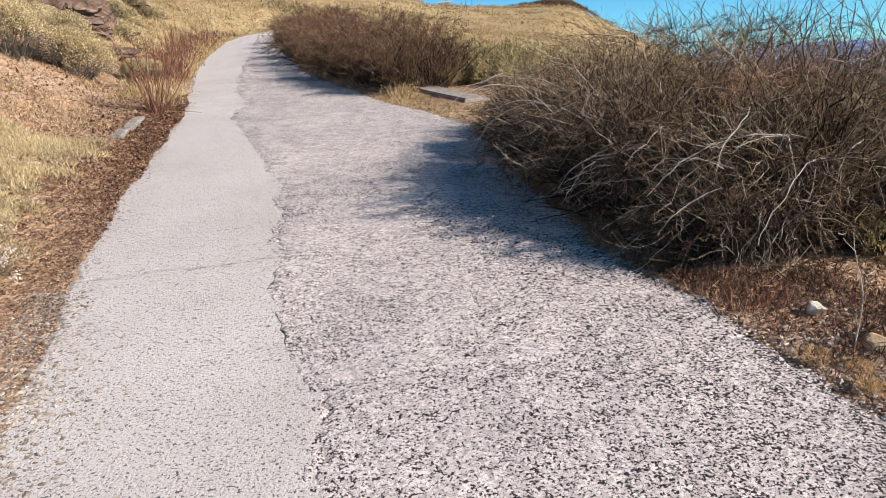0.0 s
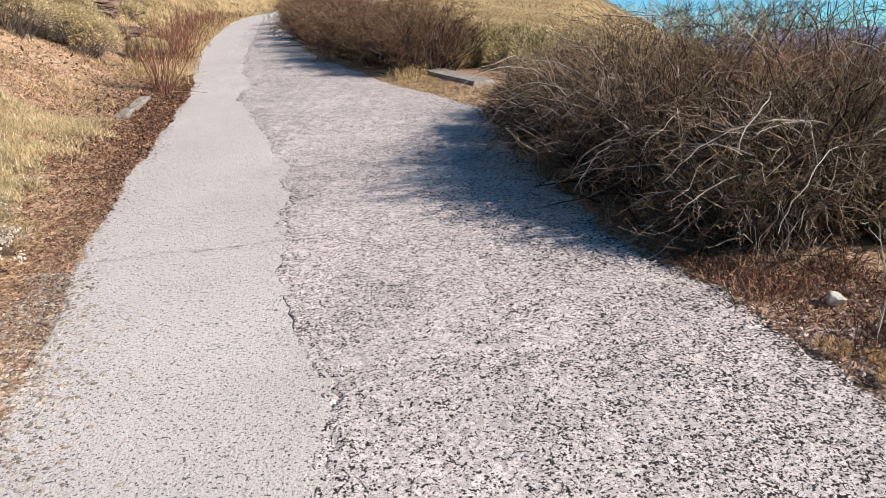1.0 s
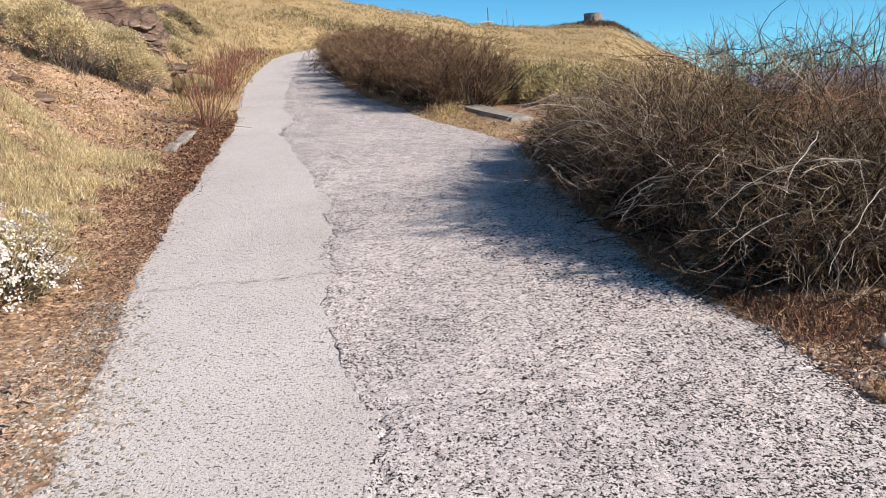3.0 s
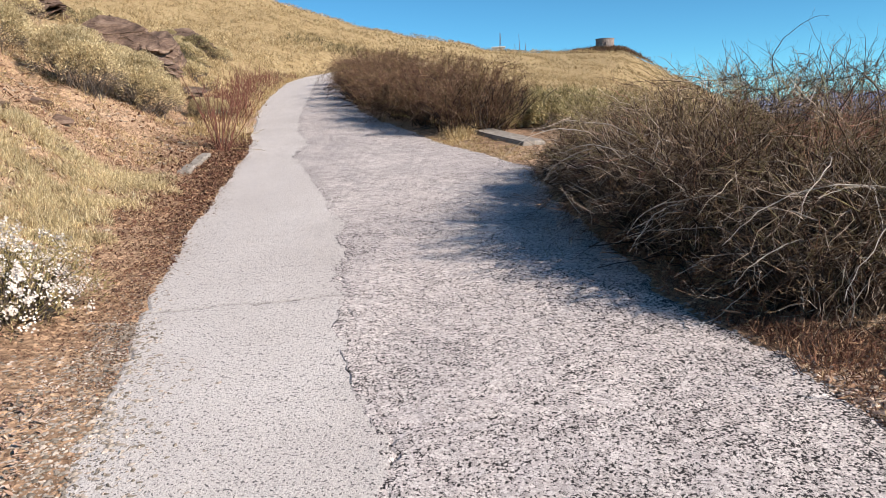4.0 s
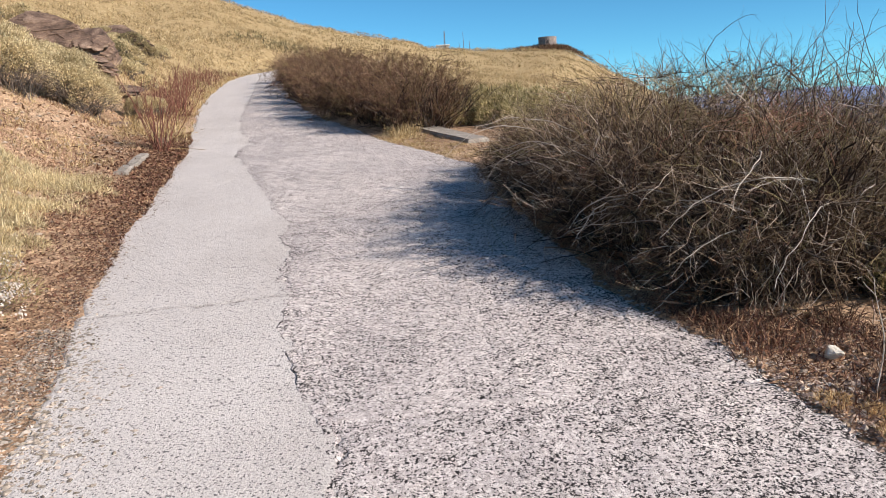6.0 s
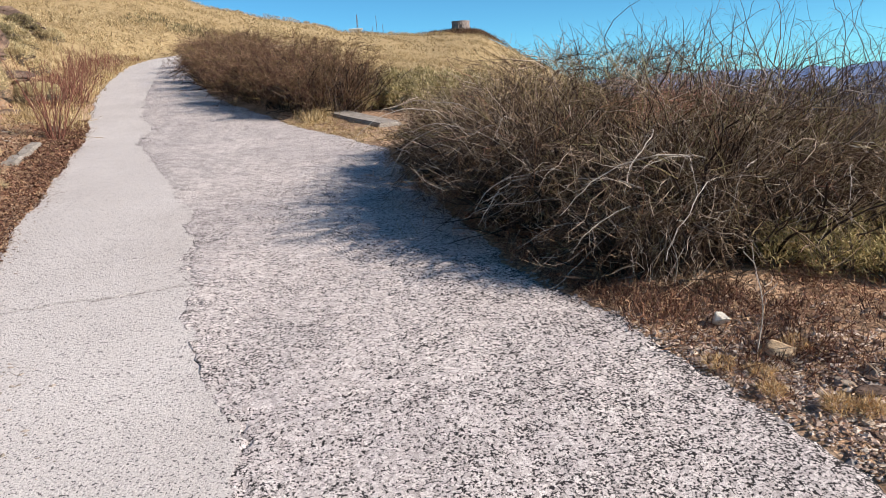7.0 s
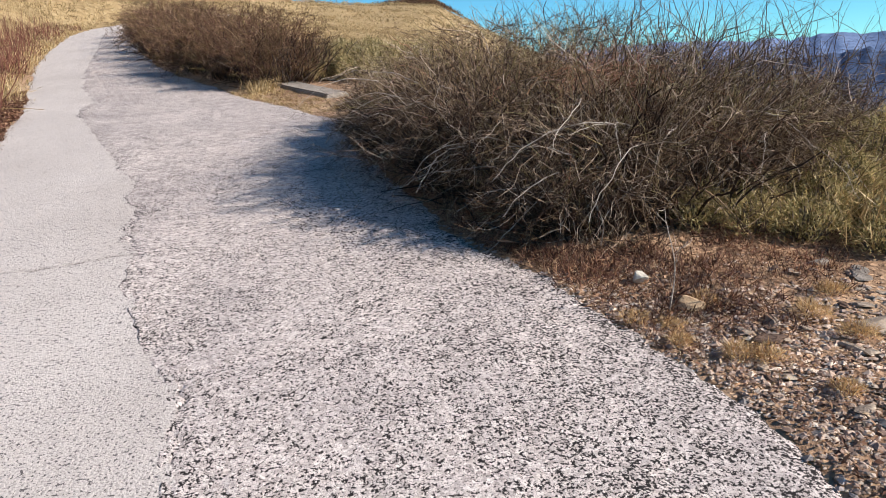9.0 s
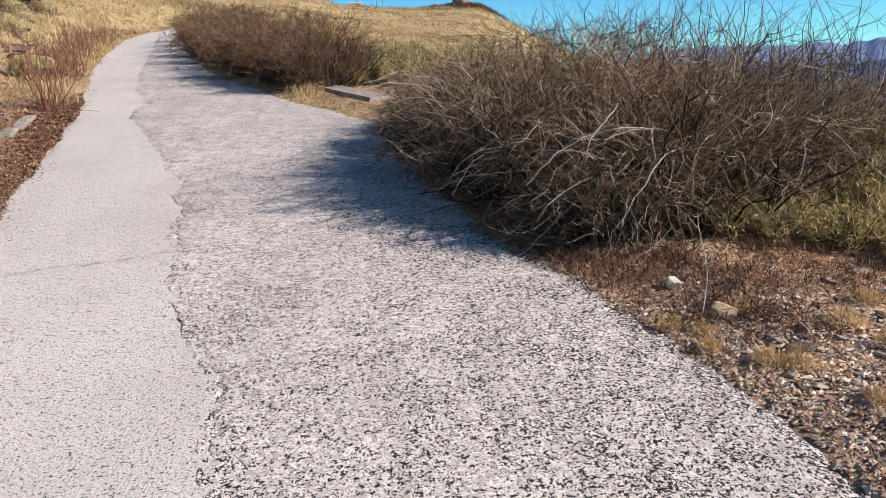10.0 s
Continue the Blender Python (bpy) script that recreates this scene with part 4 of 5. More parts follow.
# ---------------------------------------------------------------- the hillside
def hill_cover():
    """Golden tussocks over the hillside and the ridge, thinner and larger with distance."""
    rng = np.random.default_rng(11)
    bands = ((15, 40, 2300, 0.40, 70, 0.015), (40, 85, 6500, 0.5, 26, 0.036), (85, 165, 9500, 0.6, 13, 0.08))
    for r0, r1, count, h, per, w in bands:
        r = np.sqrt(rng.uniform(r0**2, r1**2, count * 3))
        az = np.radians(rng.uniform(-50, 24, count * 3))
        xs, ys = np.sin(az) * r, np.cos(az) * r
        gy = ys / CS
        off = np.maximum(np.interp(gy, LEFT_Y, LEFT_X) - xs, xs - np.interp(gy, RIGHT_Y, RIGHT_X))
        keep = (off > np.where(xs < -3, 0.35, 1.8)) | (gy > 56)
        keep &= wavy(xs, ys, 4.2 if r0 > 30 else 2.1, 2.0) + rng.normal(0, 0.35, len(xs)) > (-0.9 if r0 > 30 else -0.35)
        xs, ys = xs[keep][:count], ys[keep][:count]
        scatter_blades("hill_grass", xs, ys, h * rng.uniform(0.5, 1.3, len(xs)), per, w, HILLGRASS, "golden dry tussock grass covering the hillside", "grass", int(r0), 0.85, 0.0, True, 0.55)


hill_cover()


def backdrop_range(name, far, top, rough, seed, mat, label):
    """A long mountain ridge beyond the valley, with spurs."""
    az = np.radians(np.linspace(8, 75, 260))
    rows = np.linspace(0, 1, 24)
    a, t = np.meshgrid(az, rows)
    crest = top + rough * (0.8 * wavy(np.degrees(a) * 1.0, 0 * a, 3.2, seed) + 0.6 - 1.1 * np.abs(wavy(np.degrees(a), 0 * a, 1.4, seed + 2)) + 0.3 * wavy(np.degrees(a), 0 * a, 0.3, seed + 5))
    d = far - (1 - t) * far * 0.28 + far * 0.008 * wavy(np.degrees(a), t * 6, 1.3, seed)
    z = -260 + (crest + 260) * (t**0.9 + 0.02 * wavy(np.degrees(a), t * 5, 0.7, seed) * np.sin(np.pi * t))
    verts = np.stack([np.sin(a) * d, np.cos(a) * d, z], -1).reshape(-1, 3)
    tagged(new(name, mesh_data(name, verts, None, mat, grid_faces(len(az), len(rows)), True)), label, "mountains", kind="structure")


# distance haze is painted into the base colour of both ridges
HAZE_NEAR = rock_material("near ridge with painted haze", (0.035, 0.065, 0.14), (0.048, 0.082, 0.165), (0.065, 0.105, 0.20), 0.002)
HAZE_FAR = rock_material("far ridge with painted haze", (0.13, 0.20, 0.36), (0.16, 0.235, 0.41), (0.22, 0.30, 0.47), 0.002)
backdrop_range("backdrop_far", 4400, 42, 22, 1.0, HAZE_FAR, "mountain range on the horizon, blue haze painted into its colour")
backdrop_range("backdrop_near", 3300, -45, 26, 3.0, HAZE_NEAR, "dark wooded ridge below the far range, blue haze painted into its colour")


# ---------------------------------------------------------------- the ridge
def build_tower(x, y):
    """A roofless round tower of rubble with one window opening."""
    z = ground_at(x, y) - 0.5
    base = thing("watch_tower", x, y, z, "ruined round grey stone tower with a square window", "tower")
    bm = bmesh.new()
    n, hi, ro, ri = 32, 2.7, 1.82, 1.45
    ring = []
    for k in range(n):
        a = 2 * math.pi * k / n
        ring.append([bm.verts.new((math.cos(a) * r, math.sin(a) * r, h)) for r, h in ((ro * 1.02, 0), (ro, 1.35), (ro, 2.0), (ro, hi - 0.12), (ro * 1.03, hi - 0.1), (ro * 1.03, hi), (ri, hi), (ri, 2.0), (ri, 1.35), (ri, 0))])
    gap = {int(n * 0.69), int(n * 0.69) + 1}
    for k in range(n):
        a, b = ring[k], ring[(k + 1) % n]
        for j in range(9):
            if k in gap and j in (1, 7):
                continue
            bm.faces.new((a[j], b[j], b[j + 1], a[j + 1]))
    lo, up = min(gap), max(gap) + 1
    for k in (lo, up):
        a = ring[k]
        bm.faces.new((a[1], a[2], a[7], a[8]))
    for k in gap:
        a, b = ring[k], ring[k + 1]
        bm.faces.new((a[1], b[1], b[8], a[8]))
        bm.faces.new((a[2], b[2], b[7], a[7]))
    part("wall", bm_mesh("wall", bm, MASONRY), base)
    return base


build_tower(21.3, 149.0)


# ---------------------------------------------------------------- things along the verge
CHIPS = island_material("road chips", [(0.0, (0.26, 0.245, 0.24)), (0.5, (0.42, 0.39, 0.38)), (1.0, (0.58, 0.55, 0.53))], 0.9, 0.15, 0.0, 60)


def flakes(name, xs, ys, size, mat, label, category, seed, lift=0.008, tilt=0.5):
    """Dead leaves and chips lying on the ground, as one sheet of stuff."""
    rng = np.random.default_rng(seed)
    n = len(xs)
    z = land(xs, ys) + lift + rng.uniform(0, 0.012, n)
    a = rng.uniform(0, 2 * np.pi, n)
    u = np.stack([np.cos(a), np.sin(a), rng.normal(0, tilt, n)], -1) * (size * rng.uniform(0.5, 1.4, n))[:, None]
    v = np.stack([-np.sin(a), np.cos(a), rng.normal(0, tilt, n)], -1) * (size * 0.5 * rng.uniform(0.5, 1.2, n))[:, None]
    c = np.stack([xs, ys, z], -1)
    bow = np.array([0, 0, 1.0]) * (size * 0.22 * rng.uniform(-0.3, 1, n))[:, None]
    verts = np.stack([c - u, c - v * 0.9 + bow, c + u, c + v * 0.9 + bow], 1).reshape(-1, 3)
    tris = (np.arange(n)[:, None, None] * 4 + np.array([[0, 1, 2], [0, 2, 3]])).reshape(-1, 3)
    return tagged(new(name, mesh_data(name, verts, tris, mat)), label, category, kind="stuff")


def pebbles(name, xs, ys, sizes, mat, label, seed, base_z=None):
    """Small angular stones as one sheet of stuff."""
    rng = np.random.default_rng(seed)
    n = len(xs)
    corner = np.array([[1, 0, 0], [0.3, 0.95, 0], [-0.8, 0.6, 0], [-0.8, -0.6, 0], [0.3, -0.95, 0], [0.15, 0.1, 1], [-0.3, -0.1, 0.9], [0, 0, -0.6]])
    faces = np.array([[0, 1, 5], [1, 2, 6], [1, 6, 5], [2, 3, 6], [3, 4, 6], [4, 5, 6], [4, 0, 5], [1, 0, 7], [2, 1, 7], [3, 2, 7], [4, 3, 7], [0, 4, 7]])
    a = rng.uniform(0, 2 * np.pi, n)
    p = corner[None] * (1 + rng.normal(0, 0.22, (n, 8, 1)))
    p = p * np.stack([rng.uniform(0.7, 1.3, n), rng.uniform(0.5, 1.0, n), rng.uniform(0.2, 0.5, n)], -1)[:, None] * sizes[:, None, None]
    rx = p[:, :, 0] * np.cos(a)[:, None] - p[:, :, 1] * np.sin(a)[:, None]
    ry = p[:, :, 0] * np.sin(a)[:, None] + p[:, :, 1] * np.cos(a)[:, None]
    z = (land(xs, ys) if base_z is None else base_z) + sizes * 0.1
    verts = np.stack([rx + xs[:, None], ry + ys[:, None], p[:, :, 2] + z[:, None]], -1).reshape(-1, 3)
    tris = (np.arange(n)[:, None, None] * 8 + faces[None]).reshape(-1, 3)
    return tagged(new(name, mesh_data(name, verts, tris, mat)), label, "gravel", kind="stuff")


def place_stone(name, x, y, size, seed, mat, label, category="stone", group="", turn=0.0, tilt=0.0, sink=0.25, cuts=3):
    ob = new(name, stone_mesh(name, mat, size, seed, cuts=cuts))
    ob.matrix_world = pose(x, y, ground_at(x, y) + size[2] * (0.6 - sink), tilt, tilt * 0.5, turn)
    return tagged(ob, label, category, group)


def left_verge():
    rng = np.random.default_rng(21)
    # leaf litter between the strip and the bank
    n = 30000
    gy = 13.0 - 10.4 * rng.uniform(0, 1, n) ** 0.8
    off = np.abs(rng.normal(0.10, 0.40, n)) - 0.05
    xs = left_edge(gy) - off
    flakes("leaf_litter", xs, gy * CS, np.clip(0.0022 * gy, 0.005, 0.02) * rng.uniform(0.5, 1.3, n), DEADLEAF, "dark red-brown dead leaves beside the strip", "leaf litter", 3)
    # fine gravel that runs out over the strip's edge
    n = 6500
    gy = 1.0 + 2.7 * rng.uniform(0, 1, n)
    off = rng.normal(0.10, 0.21, n) * np.where(gy < 3.2, 1.0, 0.5)
    xs = left_edge(gy) - off
    level = np.where(off < 0, SLOPE * gy * CS, np.maximum(land(xs, gy * CS), SLOPE * gy * CS - 0.01))
    pebbles("fine_gravel", xs, gy * CS, 0.004 + 0.014 * rng.uniform(0, 1, n) ** 2, GRIT, "fine grey-green gravel along the strip's edge", 5, level)
    n = 2500
    gy = rng.uniform(3.4, 12.0, n)
    off = rng.normal(0.03, 0.10, n)
    xs = left_edge(gy) - off
    level = np.where(off < 0, SLOPE * gy * CS, np.maximum(land(xs, gy * CS), SLOPE * gy * CS - 0.01))
    pebbles("edge_chips", xs, gy * CS, rng.uniform(0.004, 0.014, n), GRAVEL, "small stone chips at the edge of the strip", 6, level)
    # broad dry leaves and flat stones at the near end
    n = 1500
    gy = rng.uniform(0.9, 2.75, n)
    xs = left_edge(gy) - 0.16 - np.abs(rng.normal(0.15, 0.30, n))
    flakes("dry_leaves", xs, gy * CS, rng.uniform(0.008, 0.019, n), LEAF, "broad pinkish-brown dry leaves on gravel", "leaf litter", 4, 0.01, 0.3)
    for i in range(40):
        y = rng.uniform(1.4, 2.7)
        x = float(left_edge(np.array([y]))[0]) - rng.uniform(0.12, 0.6)
        s = rng.uniform(0.018, 0.038)
        place_stone("flat_stone", x, y * CS, (s, s * 0.7, s * 0.3), i, STONE, "flat pinkish broken stone lying in dry leaves", group="flat stones on the verge", turn=rng.uniform(0, 360), tilt=rng.uniform(-14, 14), cuts=2)
    # yellow grass on the low bank
    n = 560
    a, b = rng.uniform(0, 1, n), rng.uniform(0, 1, n)
    ys = 4.6 + 3.3 * b
    xs = np.interp(ys / CS, LEFT_Y, LEFT_X) - 0.62 - 2.2 * a**0.9 - 0.25 * wavy(ys, ys, 0.5, 1.0)
    keep = wavy(xs, ys, 0.4, 2.0) + rng.normal(0, 0.25, n) > -0.3
    scatter_blades("bank_grass", xs[keep], ys[keep], rng.uniform(0.08, 0.19, keep.sum()), 190, 0.0048, BROOM, "dense yellow-green grass on the low bank", "grass", 8, 0.9, 0.0, True)
    n = 160
    ys = rng.uniform(2.6, 6.0, n)
    xs = np.interp(ys / CS, LEFT_Y, LEFT_X) - 1.0 - rng.uniform(0, 2.5, n)
    scatter_blades("bank_grass", xs, ys, rng.uniform(0.08, 0.18, n), 120, 0.0055, BROOM, "sparse yellow-green grass behind the blossom shrub", "grass", 9, 0.9, 0.0, True)
    # dry sparse growth on the bare bank above
    n = 1400
    ys = rng.uniform(6.5, 17, n)
    xs = np.interp(ys / CS, LEFT_Y, LEFT_X) - 0.7 - rng.uniform(0, 1, n) ** 0.8 * (1.0 + 0.34 * ys)
    keep = wavy(xs, ys, 0.8, 3.0) + rng.normal(0, 0.4, n) > 0.05
    scatter_blades("bank_tussocks", xs[keep], ys[keep], rng.uniform(0.06, 0.2, keep.sum()), 26, 0.006, STRAW, "thin dry straw tussocks on bare soil", "grass", 10, 1.0)
    n = 1800
    ys = rng.uniform(5.5, 18, n)
    xs = np.interp(ys / CS, LEFT_Y, LEFT_X) - 0.35 - rng.uniform(0, 1, n) * (0.8 + 0.25 * ys)
    keep = wavy(xs, ys, 0.9, 6.0) + rng.normal(0, 0.4, n) > 0.1
    scatter_blades("dry_scrub", xs[keep], ys[keep], rng.uniform(0.05, 0.13, keep.sum()), 22, 0.008, LITTER, "low red-brown dried scrub on the bank", "scrub", 12, 1.6, 0.0, False, 0.8)
    n = 7000
    ys = rng.uniform(4, 18, n)
    xs = np.interp(ys / CS, LEFT_Y, LEFT_X) - 0.5 - rng.uniform(0, 1, n) * (1.2 + 0.34 * ys)
    flakes("bank_litter", xs, ys, rng.uniform(0.015, 0.05, n), LITTER, "dry bark, leaves and clods on the bank", "leaf litter", 13)
    n = 2200
    ys = rng.uniform(5, 20, n)
    xs = np.interp(ys / CS, LEFT_Y, LEFT_X) - 0.6 - rng.uniform(0, 1, n) * (1.2 + 0.36 * ys)
    pebbles("bank_gravel", xs, ys, rng.uniform(0.012, 0.05, n), STONE, "tan stone rubble on the bare bank", 14)
    # rough grass and dead stems along the far verge
    n = 420
    gy = rng.uniform(11.5, 38, n)
    xs = np.interp(gy, LEFT_Y, LEFT_X) - rng.uniform(0.05, 1.1, n)
    scatter_blades("verge_grass", xs, gy * CS, rng.uniform(0.10, 0.3, n), 40, np.minimum(0.0006 * gy, 0.016), STRAW, "rough dry grass along the verge", "grass", 15, 0.9)
    n = 260
    gy = rng.uniform(14, 36, n)
    xs = np.interp(gy, LEFT_Y, LEFT_X) - rng.uniform(0.2, 1.3, n)
    scatter_blades("verge_scrub", xs, gy * CS, rng.uniform(0.15, 0.45, n), 26, 0.014, DRYRED, "dead red-brown stems along the verge", "scrub", 16, 0.7)
    # white-flowering shrub
    tuft(-2.88, 3.60, 0.44, 0.44, 4200, 5, "blossom_shrub", SAGE, "low shrub thick with clusters of small white blossoms", "shrub", width=0.005, stems=110, blade=0.12, dome=0.7, loose=0.6)


def blossoms(x, y, spread_m, high, n, seed, base):
    """Small five-petalled flowers over a shrub's dome, as one part."""
    rng = np.random.default_rng(seed)
    heads = n // 22
    az, r = rng.uniform(0, 2 * np.pi, heads), np.sqrt(rng.uniform(0, 1, heads))
    tall = high * (0.3 + 0.75 * np.sqrt(np.clip(1 - r**2, 0, 1))) * rng.uniform(0.45, 1.05, heads)
    k = rng.integers(0, heads, n)
    az, r = az[k], r[k]
    c = np.stack([np.cos(az) * r * spread_m, np.sin(az) * r * spread_m, tall[k]], -1) + rng.normal(0, 0.019, (n, 3))
    c[:, 2] += land(x + c[:, 0], y + c[:, 1]) - base.location.z
    nrm = np.stack([np.cos(az) * r, np.sin(az) * r, 0.6 + 0 * r], -1) + rng.normal(0, 0.35, (n, 3))
    nrm /= np.linalg.norm(nrm, axis=1, keepdims=True)
    u = np.cross(nrm, rng.normal(size=(n, 3)))
    u /= np.linalg.norm(u, axis=1, keepdims=True)
    v = np.cross(nrm, u)
    size = rng.uniform(0.0045, 0.0105, n)
    ring = []
    for k in range(10):
        a = 2 * np.pi * k / 10
        far = size * (1.0 if k % 2 == 0 else 0.62)
        ring.append(c + (u * np.cos(a) + v * np.sin(a)) * far[:, None] + nrm * (size * 0.25)[:, None])
    verts = np.stack([c] + ring, 1).reshape(-1, 3)
    f = np.array([[0, 1 + k, 1 + (k + 1) % 10] for k in range(10)])
    tris = (np.arange(n)[:, None, None] * 11 + f[None]).reshape(-1, 3)
    tagged(part("blossom_mass", mesh_data("blossom_mass", verts, tris, PETAL), base, "small white flowers"), kind="stuff")


left_verge()
blossoms(-2.88, 3.60, 0.50, 0.49, 5600, 3, bpy.data.objects["blossom_shrub"])

STALK = "dead red-brown perennial with stiff dry stalks at the verge"
stalk_plant(-4.30, 10.55, 1.15, 26, 1, 0.10, STALK, 0.3)
for i, (x, y, h) in enumerate([(-5.75, 15.2, 0.75), (-6.2, 16.2, 0.85), (-6.6, 17.4, 1.0), (-7.3, 19.4, 1.0), (-8.0, 21.8, 1.0), (-8.7, 24.6, 1.0), (-9.3, 27.5, 0.9)]):
    stalk_plant(x, y, h, 18, 10 + i, 0.28, STALK, 0.26)

BROOM_LABEL = "rounded yellow broom shrub with grey woody stems on the bank"
BROOMS = [(-6.9, 11.3, 0.78, 1.08), (-6.8, 13.2, 0.74, 1.08), (-8.6, 11.2, 0.85, 1.15), (-10.2, 12.6, 1.0, 1.1), (-8.3, 15.0, 0.75, 0.75), (-6.1, 14.6, 0.4, 0.55), (-11.4, 15.6, 1.0, 1.0)]
for i, (x, y, r, h) in enumerate(BROOMS):
    broom_shrub(x, y, r * 1.05, h, 34000, 30 + i, "broom_shrub", BROOM_LABEL, "broom shrubs on the bank")


# smaller clumps up the hillside
rng = np.random.default_rng(55)
for i in range(34):
    r, az = rng.uniform(15, 40), math.radians(rng.uniform(-42, -18))
    x, y = r * math.sin(az), r * math.cos(az)
    if float(np.interp(y / CS, LEFT_Y, LEFT_X)) - x < 1.8 or math.hypot(x + 11, y - 19.5) < 2.2:
        continue
    size = rng.uniform(0.35, 0.75)
    broom_shrub(x, y, size, size * rng.uniform(0.9, 1.2), 4200, 400 + i, "hill_shrub", "rounded golden shrub on the grassy hillside", "golden shrubs on the hillside", 4, 0.022, 0.11)


# dark grey-green shrubs between the rocks and the golden slope
for i, (x, y, size) in enumerate([(-9.6, 20.6, 0.5), (-9.9, 21.9, 0.6), (-13.2, 20.6, 0.7), (-12.2, 21.2, 0.55), (-11.4, 23.8, 0.7), (-13.0, 30.5, 0.9)]):
    broom_shrub(x, y, size, size * 0.95, 4200, 460 + i, "dark_shrub", "low dark grey-green shrub among rocks on the hillside", "dark shrubs on the hillside", 4, 0.03, 0.08, DARKLEAF)


def kerb(x0, y0, x1, y1, label):
    """A length of cast kerb with a worn bevelled top."""
    bm = bmesh.new()
    n = 14
    way = Vector((x1 - x0, y1 - y0, 0)).normalized()
    side = Vector((-way.y, way.x, 0))
    rings = []
    for k in range(n):
        t = k / (n - 1)
        x, y = x0 + (x1 - x0) * t, y0 + (y1 - y0) * t
        z = ground_at(x, y)
        c = Vector((x, y, 0)) + side * 0.008 * math.sin(9 * t)
        ring = []
        for a, h in ((-0.07, -0.15), (-0.07, 0.025), (-0.05, 0.045), (0.05, 0.05), (0.07, 0.03), (0.075, -0.15)):
            ring.append(bm.verts.new((*(c + side * a).xy, z + h + 0.006 * math.sin(23 * t + a * 40))))
        rings.append(ring)
    for a, b in zip(rings, rings[1:]):
        for j in range(5):
            bm.faces.new((a[j], a[j + 1], b[j + 1], b[j]))
    bm.faces.new(rings[0])
    bm.faces.new(rings[-1][::-1])
    bmesh.ops.recalc_face_normals(bm, faces=bm.faces[:])
    tagged(new("kerb", bm_mesh("kerb", bm, CONCRETE)), label, "kerb", kind="structure")


kerb(-3.92, 8.28, -4.27, 9.85, "weathered grey concrete kerb half buried in litter")



def outcrop(x, y, size, seed, turn, tilt, label="layered red-brown rock outcrop on the hillside"):
    """A bedded rock: slabs of differing reach in one mass."""
    rng = np.random.default_rng(seed)
    bm = bmesh.new()
    bmesh.ops.create_icosphere(bm, subdivisions=5, radius=1.0)
    planes = [(Vector(rng.normal(size=3)).normalized(), rng.uniform(0.5, 0.8)) for _ in range(8)]
    shift = Vector((seed, 2 * seed, 0))
    for v in bm.verts:
        for normal, far in planes:
            over = v.co.dot(normal) - far
            if over > 0:
                v.co -= normal * over * 0.95
        bed = v.co.z * 7 + 0.9 * noise.noise(v.co * 1.2 + shift)
        layer = math.floor(bed)
        cleft = math.exp(-(((bed - layer) / 0.16) ** 2)) + 0.8 * math.exp(-((noise.noise(v.co * 1.7 - shift) / 0.05) ** 2))
        reach = 1 - 0.15 * cleft + 0.20 * math.sin(layer * 2.7 + seed) + 0.17 * noise.noise(v.co * 2.6 + shift) + 0.08 * noise.noise(v.co * 8 + shift)
        v.co.x *= size[0] * reach
        v.co.y *= size[1] * reach
        v.co.z *= size[2]
    ob = new("rock_outcrop", bm_mesh("rock_outcrop", bm, OUTCROP))
    ob.matrix_world = pose(x, y, ground_at(x, y) + size[2] * 0.1, tilt[0], tilt[1], turn)
    return tagged(ob, label, "rock", "rock outcrops on the hillside")


for i, (x, y, s, turn, tilt) in enumerate([
        (-10.45, 19.7, (1.2, 0.9, 0.95), -24, (34, 22)), (-9.75, 19.6, (0.85, 0.75, 0.8), -10, (26, 28)), (-12.7, 19.6, (1.0, 0.8, 0.55), -30, (24, 10)),
        (-14.6, 18.6, (1.4, 1.0, 0.7), -35, (16, 4)), (-9.0, 18.3, (0.6, 0.5, 0.3), 10, (10, 16)), (-13.8, 31.5, (1.4, 1.0, 0.8), -20, (20, 10)),
        (-11.6, 21.5, (1.1, 0.8, 0.7), -15, (18, 18)), (-7.9, 17.4, (0.75, 0.5, 0.16), -20, (10, 8)), (-16.6, 20.5, (1.6, 1.1, 0.8), -30, (18, 6))]):
    outcrop(x, y, s, 3 + i, turn, tilt)
place_stone("bank_slab", -6.05, 13.1, (0.42, 0.3, 0.09), 71, OUTCROP, "flat brown slab sticking out of the bank", "stone", "", 15, 4)
for i, (x, y, s) in enumerate([(-5.0, 7.6, 0.16), (-5.6, 8.6, 0.2), (-6.3, 9.3, 0.24), (-5.9, 8.0, 0.14), (-6.9, 9.0, 0.28), (-4.6, 11.3, 0.16)]):
    place_stone("bank_stone", x, y, (s * 0.8, s * 0.7, s * 0.45), 60 + i, OUTCROP, "brown weathered stone bedded in the bank", "stone", "stones in the bank", i * 50, 8)


